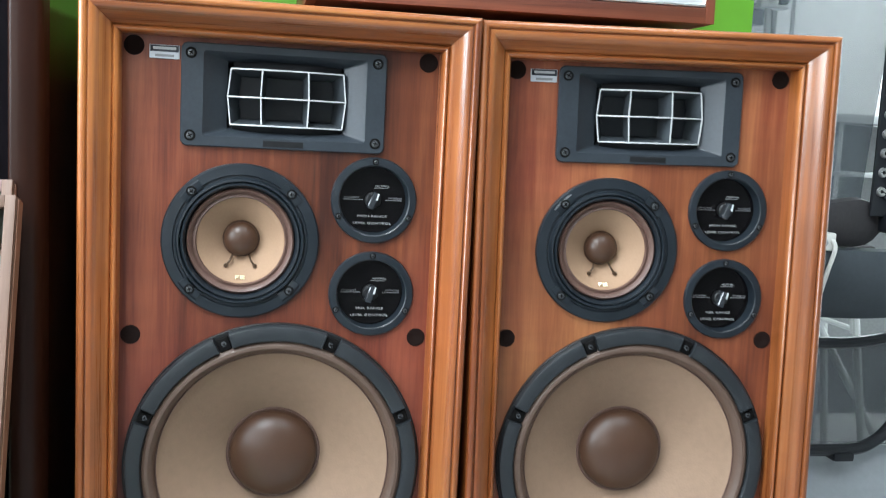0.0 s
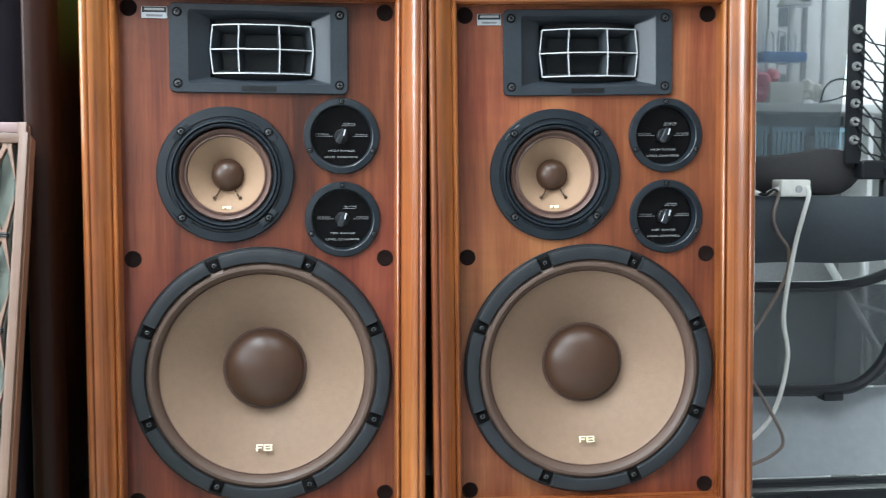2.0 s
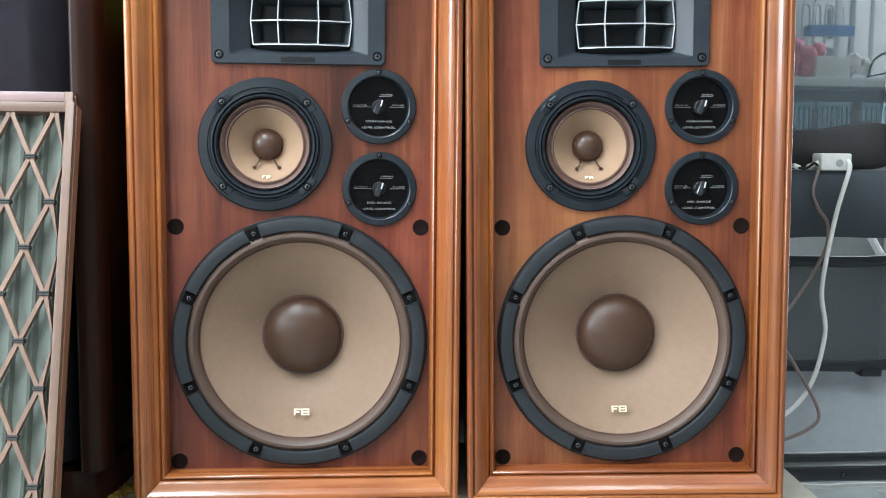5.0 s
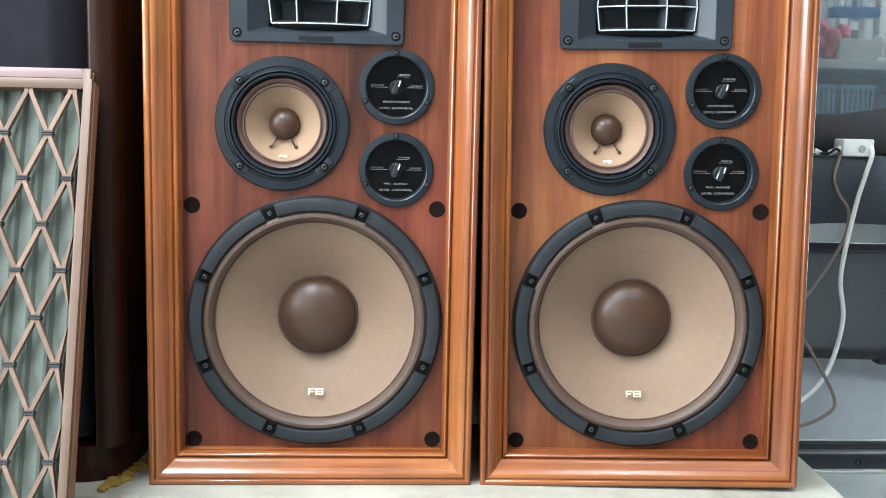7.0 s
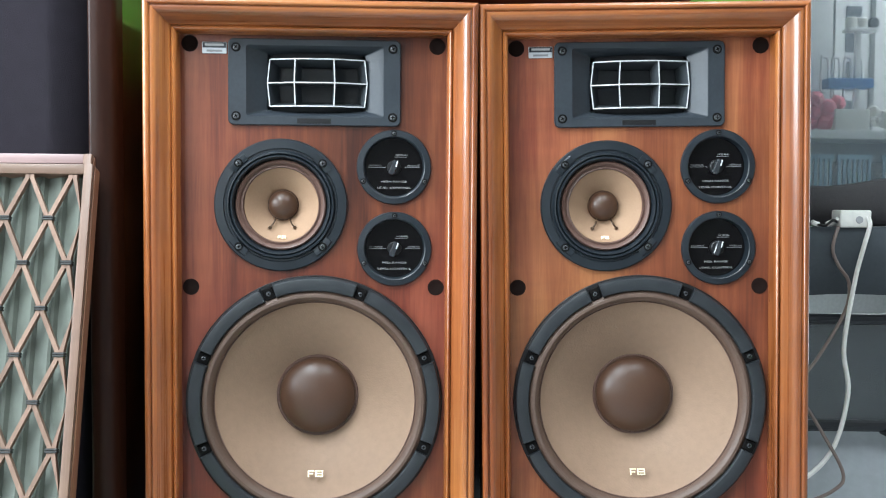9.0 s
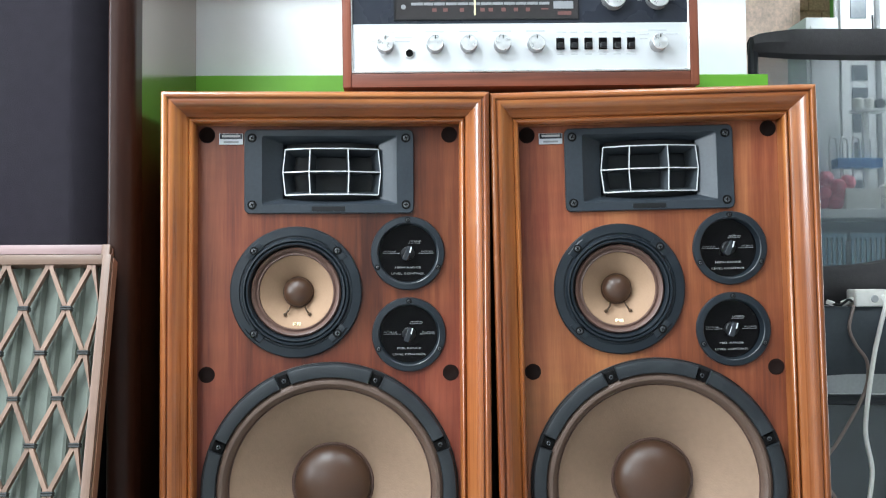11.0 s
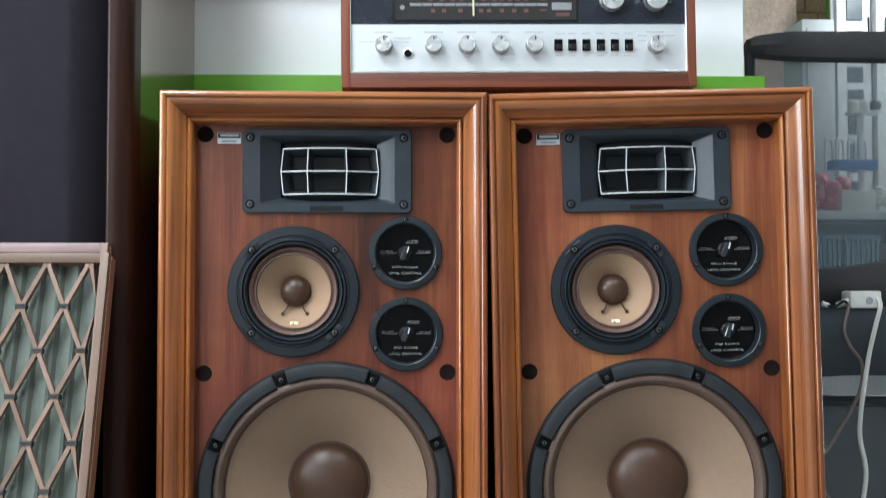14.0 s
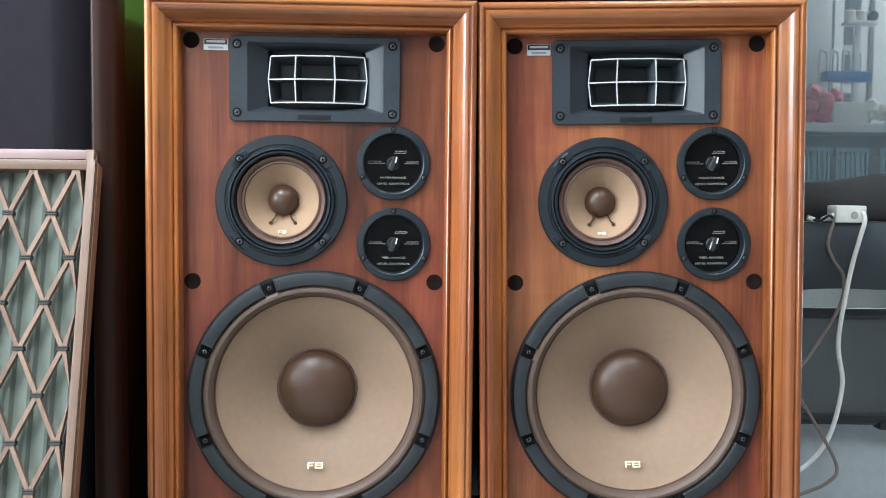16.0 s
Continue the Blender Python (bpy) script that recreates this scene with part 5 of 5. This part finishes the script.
for row in range(40):
    z0 = FLOOR + row * 0.068
    for c in range(3):
        a = 1.617 + c * 0.11 - (row % 2) * 0.05
        if z0 > 1.0 and z0 + 0.066 < CEIL:
            part("brick", box(max(a, 1.616) + 0.001, a + 0.107, 3.318 - rng.uniform(0, 0.008), 3.3295, z0 + 0.001, z0 + 0.065, 0.003, 1), BROWNBRICK, brown)
side = box(0, 0.06, -0.37, 0, FLOOR, CEIL)
bmesh.ops.transform(side, matrix=pose(1.825, 3.31, 0, 0, 0, 8), verts=side.verts[:])
box(1.95, X1, 2.945, 3.0, FLOOR, CEIL, bm=side)
structure("green_side_wall", side, GREENWALL, "bright green wall", "wall")
# white gabled panel with small windows
gab = thing("gabled_panel", "white gable-shaped panel with small windows and a door", "panel", kind="structure")
g = bmesh.new()
vs = [g.verts.new(p) for p in ((1.665, 2.905, FLOOR), (2.75, 2.905, FLOOR), (2.75, 2.905, 1.94), (2.0, 2.905, 1.94), (1.665, 2.905, 1.69))]
g.faces.new(vs)
r = bmesh.ops.extrude_face_region(g, geom=g.faces[:])
bmesh.ops.translate(g, vec=(0, 0.012, 0), verts=[v for v in r["geom"] if isinstance(v, bmesh.types.BMVert)])
part("panel", g, WHITEPAINT, gab, smooth=False)
PANE = mat("grey_pane", (0.16, 0.18, 0.2), 0.15)
for x0, x1, z0, z1 in ((1.690, 1.718, 1.585, 1.67), (1.757, 1.783, 1.735, 1.772), (1.812, 1.846, 1.735, 1.80), (1.90, 1.95, 1.735, 1.86)):
    part("window_pane", box(x0, x1, 2.898, 2.9045, z0, z1, 0.001, 1), PANE, gab)
door = part("white_door", box(1.680, 1.825, 2.885, 2.9045, FLOOR + 0.02, 1.715, 0.004), k, gab)
part("column", box(1.838, 1.900, 2.86, 2.9045, FLOOR + 0.02, 1.70, 0.006), k, gab)
part("column", box(1.925, 1.965, 2.87, 2.9045, FLOOR + 0.02, 1.70, 0.006), k, gab)
for x0, x1 in ((1.722, 1.790),):
    for z0, z1 in ((1.545, 1.69), (1.405, 1.50), (1.28, 1.345), (1.185, 1.25), (1.06, 1.15), (0.9, 1.02), (0.72, 0.86), (0.5, 0.68)):
        part("door_pane", box(x0, x1, 2.880, 2.8845, z0, z1, 0.001, 1), PANE, door)
for hook in ([(1.80, 2.85, 1.55), (1.805, 2.85, 1.43), (1.825, 2.85, 1.41), (1.86, 2.85, 1.405)], [(1.877, 2.85, 1.55), (1.877, 2.85, 1.445), (1.89, 2.85, 1.42), (1.91, 2.85, 1.412)]):
    part("hanging_wire", tube(hook, 0.004, 6), BLACK, gab, "thin black hanging wire")
hut = thing("white_cupboard", "small white wooden cupboard with a framed door", "cupboard")
part("body", box(1.345, 1.468, 2.42, 2.6, FLOOR, 1.435, 0.004), k, hut)
part("door_panel", box(1.36, 1.453, 2.412, 2.4195, FLOOR + 0.1, 1.40, 0.003), k, hut)
# white counter with crates below and odds and ends on top
ctr = thing("counter", "white counter with an open shelf underneath", "counter")
part("top", box(1.18, 2.35, 2.18, 2.40, 0.668, 0.699, 0.003), k, ctr)
part("shelf", box(1.2, 2.33, 2.20, 2.38, 0.478, 0.496, 0.002), k, ctr)
for x in (1.2, 1.76, 2.31):
    part("upright", box(x, x + 0.02, 2.20, 2.38, FLOOR, 0.668, 0.002), k, ctr)
part("back_panel", box(1.22, 2.31, 2.385, 2.395, FLOOR + 0.3, 0.667), GREYD, ctr)
for x in (1.262, 1.40, 1.56):
    cr = thing("crate", "pale blue slatted plastic crate on the counter's shelf", "crate", group="blue crates")
    part("base", box(x, x + 0.125, 2.21, 2.36, 0.4965, 0.503), CRATEBLUE, cr)
    part("rim", box(x, x + 0.125, 2.205, 2.215, 0.60, 0.615), CRATEBLUE, cr)
    for i in range(7):
        part("slat", box(x + 0.003 + i * 0.018, x + 0.012 + i * 0.018, 2.207, 2.213, 0.503, 0.60), CRATEBLUE, cr)
    tagged(part("papers", box(x + 0.01, x + 0.115, 2.225, 2.35, 0.504, 0.59, 0.003), PLUGW), "stack of white papers inside the crate", "papers")
g = bmesh.new()
for i in range(16):
    c = Vector((rng.uniform(1.31, 1.405), rng.uniform(2.22, 2.27), rng.uniform(0.725, 0.815)))
    rr = bmesh.ops.create_icosphere(g, subdivisions=2, radius=rng.uniform(0.02, 0.034), matrix=Matrix.Translation(c))
    for v in rr["verts"]:
        v.co += 0.008 * noise.noise_vector(v.co * 60)
tagged(part("red_bag", g, REDP), "crumpled pink-red plastic bag on the counter", "bag")
tagged(part("white_carton", box(1.380, 1.503, 2.19, 2.30, 0.699, 0.772, 0.003), PLUGW), "low white carton on the counter", "carton")
g = bmesh.new()
for i in range(10):
    rr = bmesh.ops.create_icosphere(g, subdivisions=2, radius=rng.uniform(0.016, 0.03), matrix=Matrix.Translation((rng.uniform(1.52, 1.60), rng.uniform(2.24, 2.28), rng.uniform(0.725, 0.775))))
    for v in rr["verts"]:
        v.co += 0.008 * noise.noise_vector(v.co * 70)
tagged(part("plastic_wrap", g, PLUGW), "crumpled clear white plastic wrapping", "wrapping")
hp = bmesh.new()
tube([(1.585, 2.22, 0.702), (1.60, 2.22, 0.76), (1.65, 2.22, 0.79), (1.70, 2.22, 0.775), (1.72, 2.22, 0.745)], 0.004, 8, hp)
tube([(1.575, 2.215, 0.705), (1.63, 2.215, 0.715), (1.69, 2.215, 0.735), (1.72, 2.22, 0.745)], 0.003, 8, hp)
tagged(part("headset", hp, BLACK), "thin black wire headset on the counter", "headset")
rack = thing("white_rack", "white wire rack with a blue tray on the counter", "rack")
for x in (1.392, 1.432, 1.477, 1.517):
    part("wire_arch", tube([(x, 2.34, 0.699), (x, 2.34, 0.945), (x + 0.012, 2.34, 0.97), (x + 0.026, 2.34, 0.95), (x + 0.026, 2.34, 0.86)], 0.005, 8), k, rack)
part("tray", box(1.402, 1.570, 2.30, 2.37, 0.858, 0.893, 0.006), BLUEP, rack, "blue plastic tray")
part("post", box(1.512, 1.532, 2.33, 2.345, 0.699, 1.09, 0.002), k, rack)
part("upper_tray", box(1.478, 1.590, 2.31, 2.37, 1.062, 1.075, 0.003), k, rack)
for x in (1.498, 1.538):
    tagged(part("white_jar", lathe([(0, 0), (0.018, 0), (0.02, 0.004), (0.02, 0.034), (0.014, 0.040), (0, 0.040)], 20), PLUGW), "small white jar on the rack's upper tray", "jar", group="white jars").matrix_world = pose(x, 2.34, 1.0755, -90, 0, 0) @ Matrix.Diagonal((1, -1, 1, 1))
tagged(part("grey_roll", lathe([(0.0, 0.0), (0.017, 0.0), (0.019, 0.003), (0.019, 0.028), (0.017, 0.031), (0.0, 0.031)], 20), GREYROLL), "small dark grey round roll on the rack's upper tray", "roll").matrix_world = pose(1.578, 2.325, 1.0945)
st = thing("bar_stool", "white bar stool with slender splayed legs, behind the chair", "stool")
part("seat", box(1.40, 1.72, 1.86, 2.14, 0.235, 0.265, 0.012, 3), PILLOW, st)
for x, y, dx, dyy in ((1.44, 1.96, 0.62, -0.04), (1.66, 1.90, 0.12, -0.06), (1.68, 2.10, 0.14, 0.05)):
    part("leg", tube([(x, y, 0.235), (x + dx, y + dyy, FLOOR)], 0.013), WHITEPAINT, st)
part("foot_bar", tube([(1.595, 1.945, 0.012), (1.710, 1.92, -0.022)], 0.009), WHITEPAINT, st)
part("foot_bar", tube([(1.672, 1.91, 0.12), (1.690, 1.90, -0.03)], 0.009), WHITEPAINT, st)
for ob in set(bpy.data.objects) - before:
    if not ob.parent:
        ob.matrix_world = (pose(0.066, 0, 0) if ob.get("kind") == "structure" else pose(0.055, 0, -0.014)) @ ob.matrix_basis
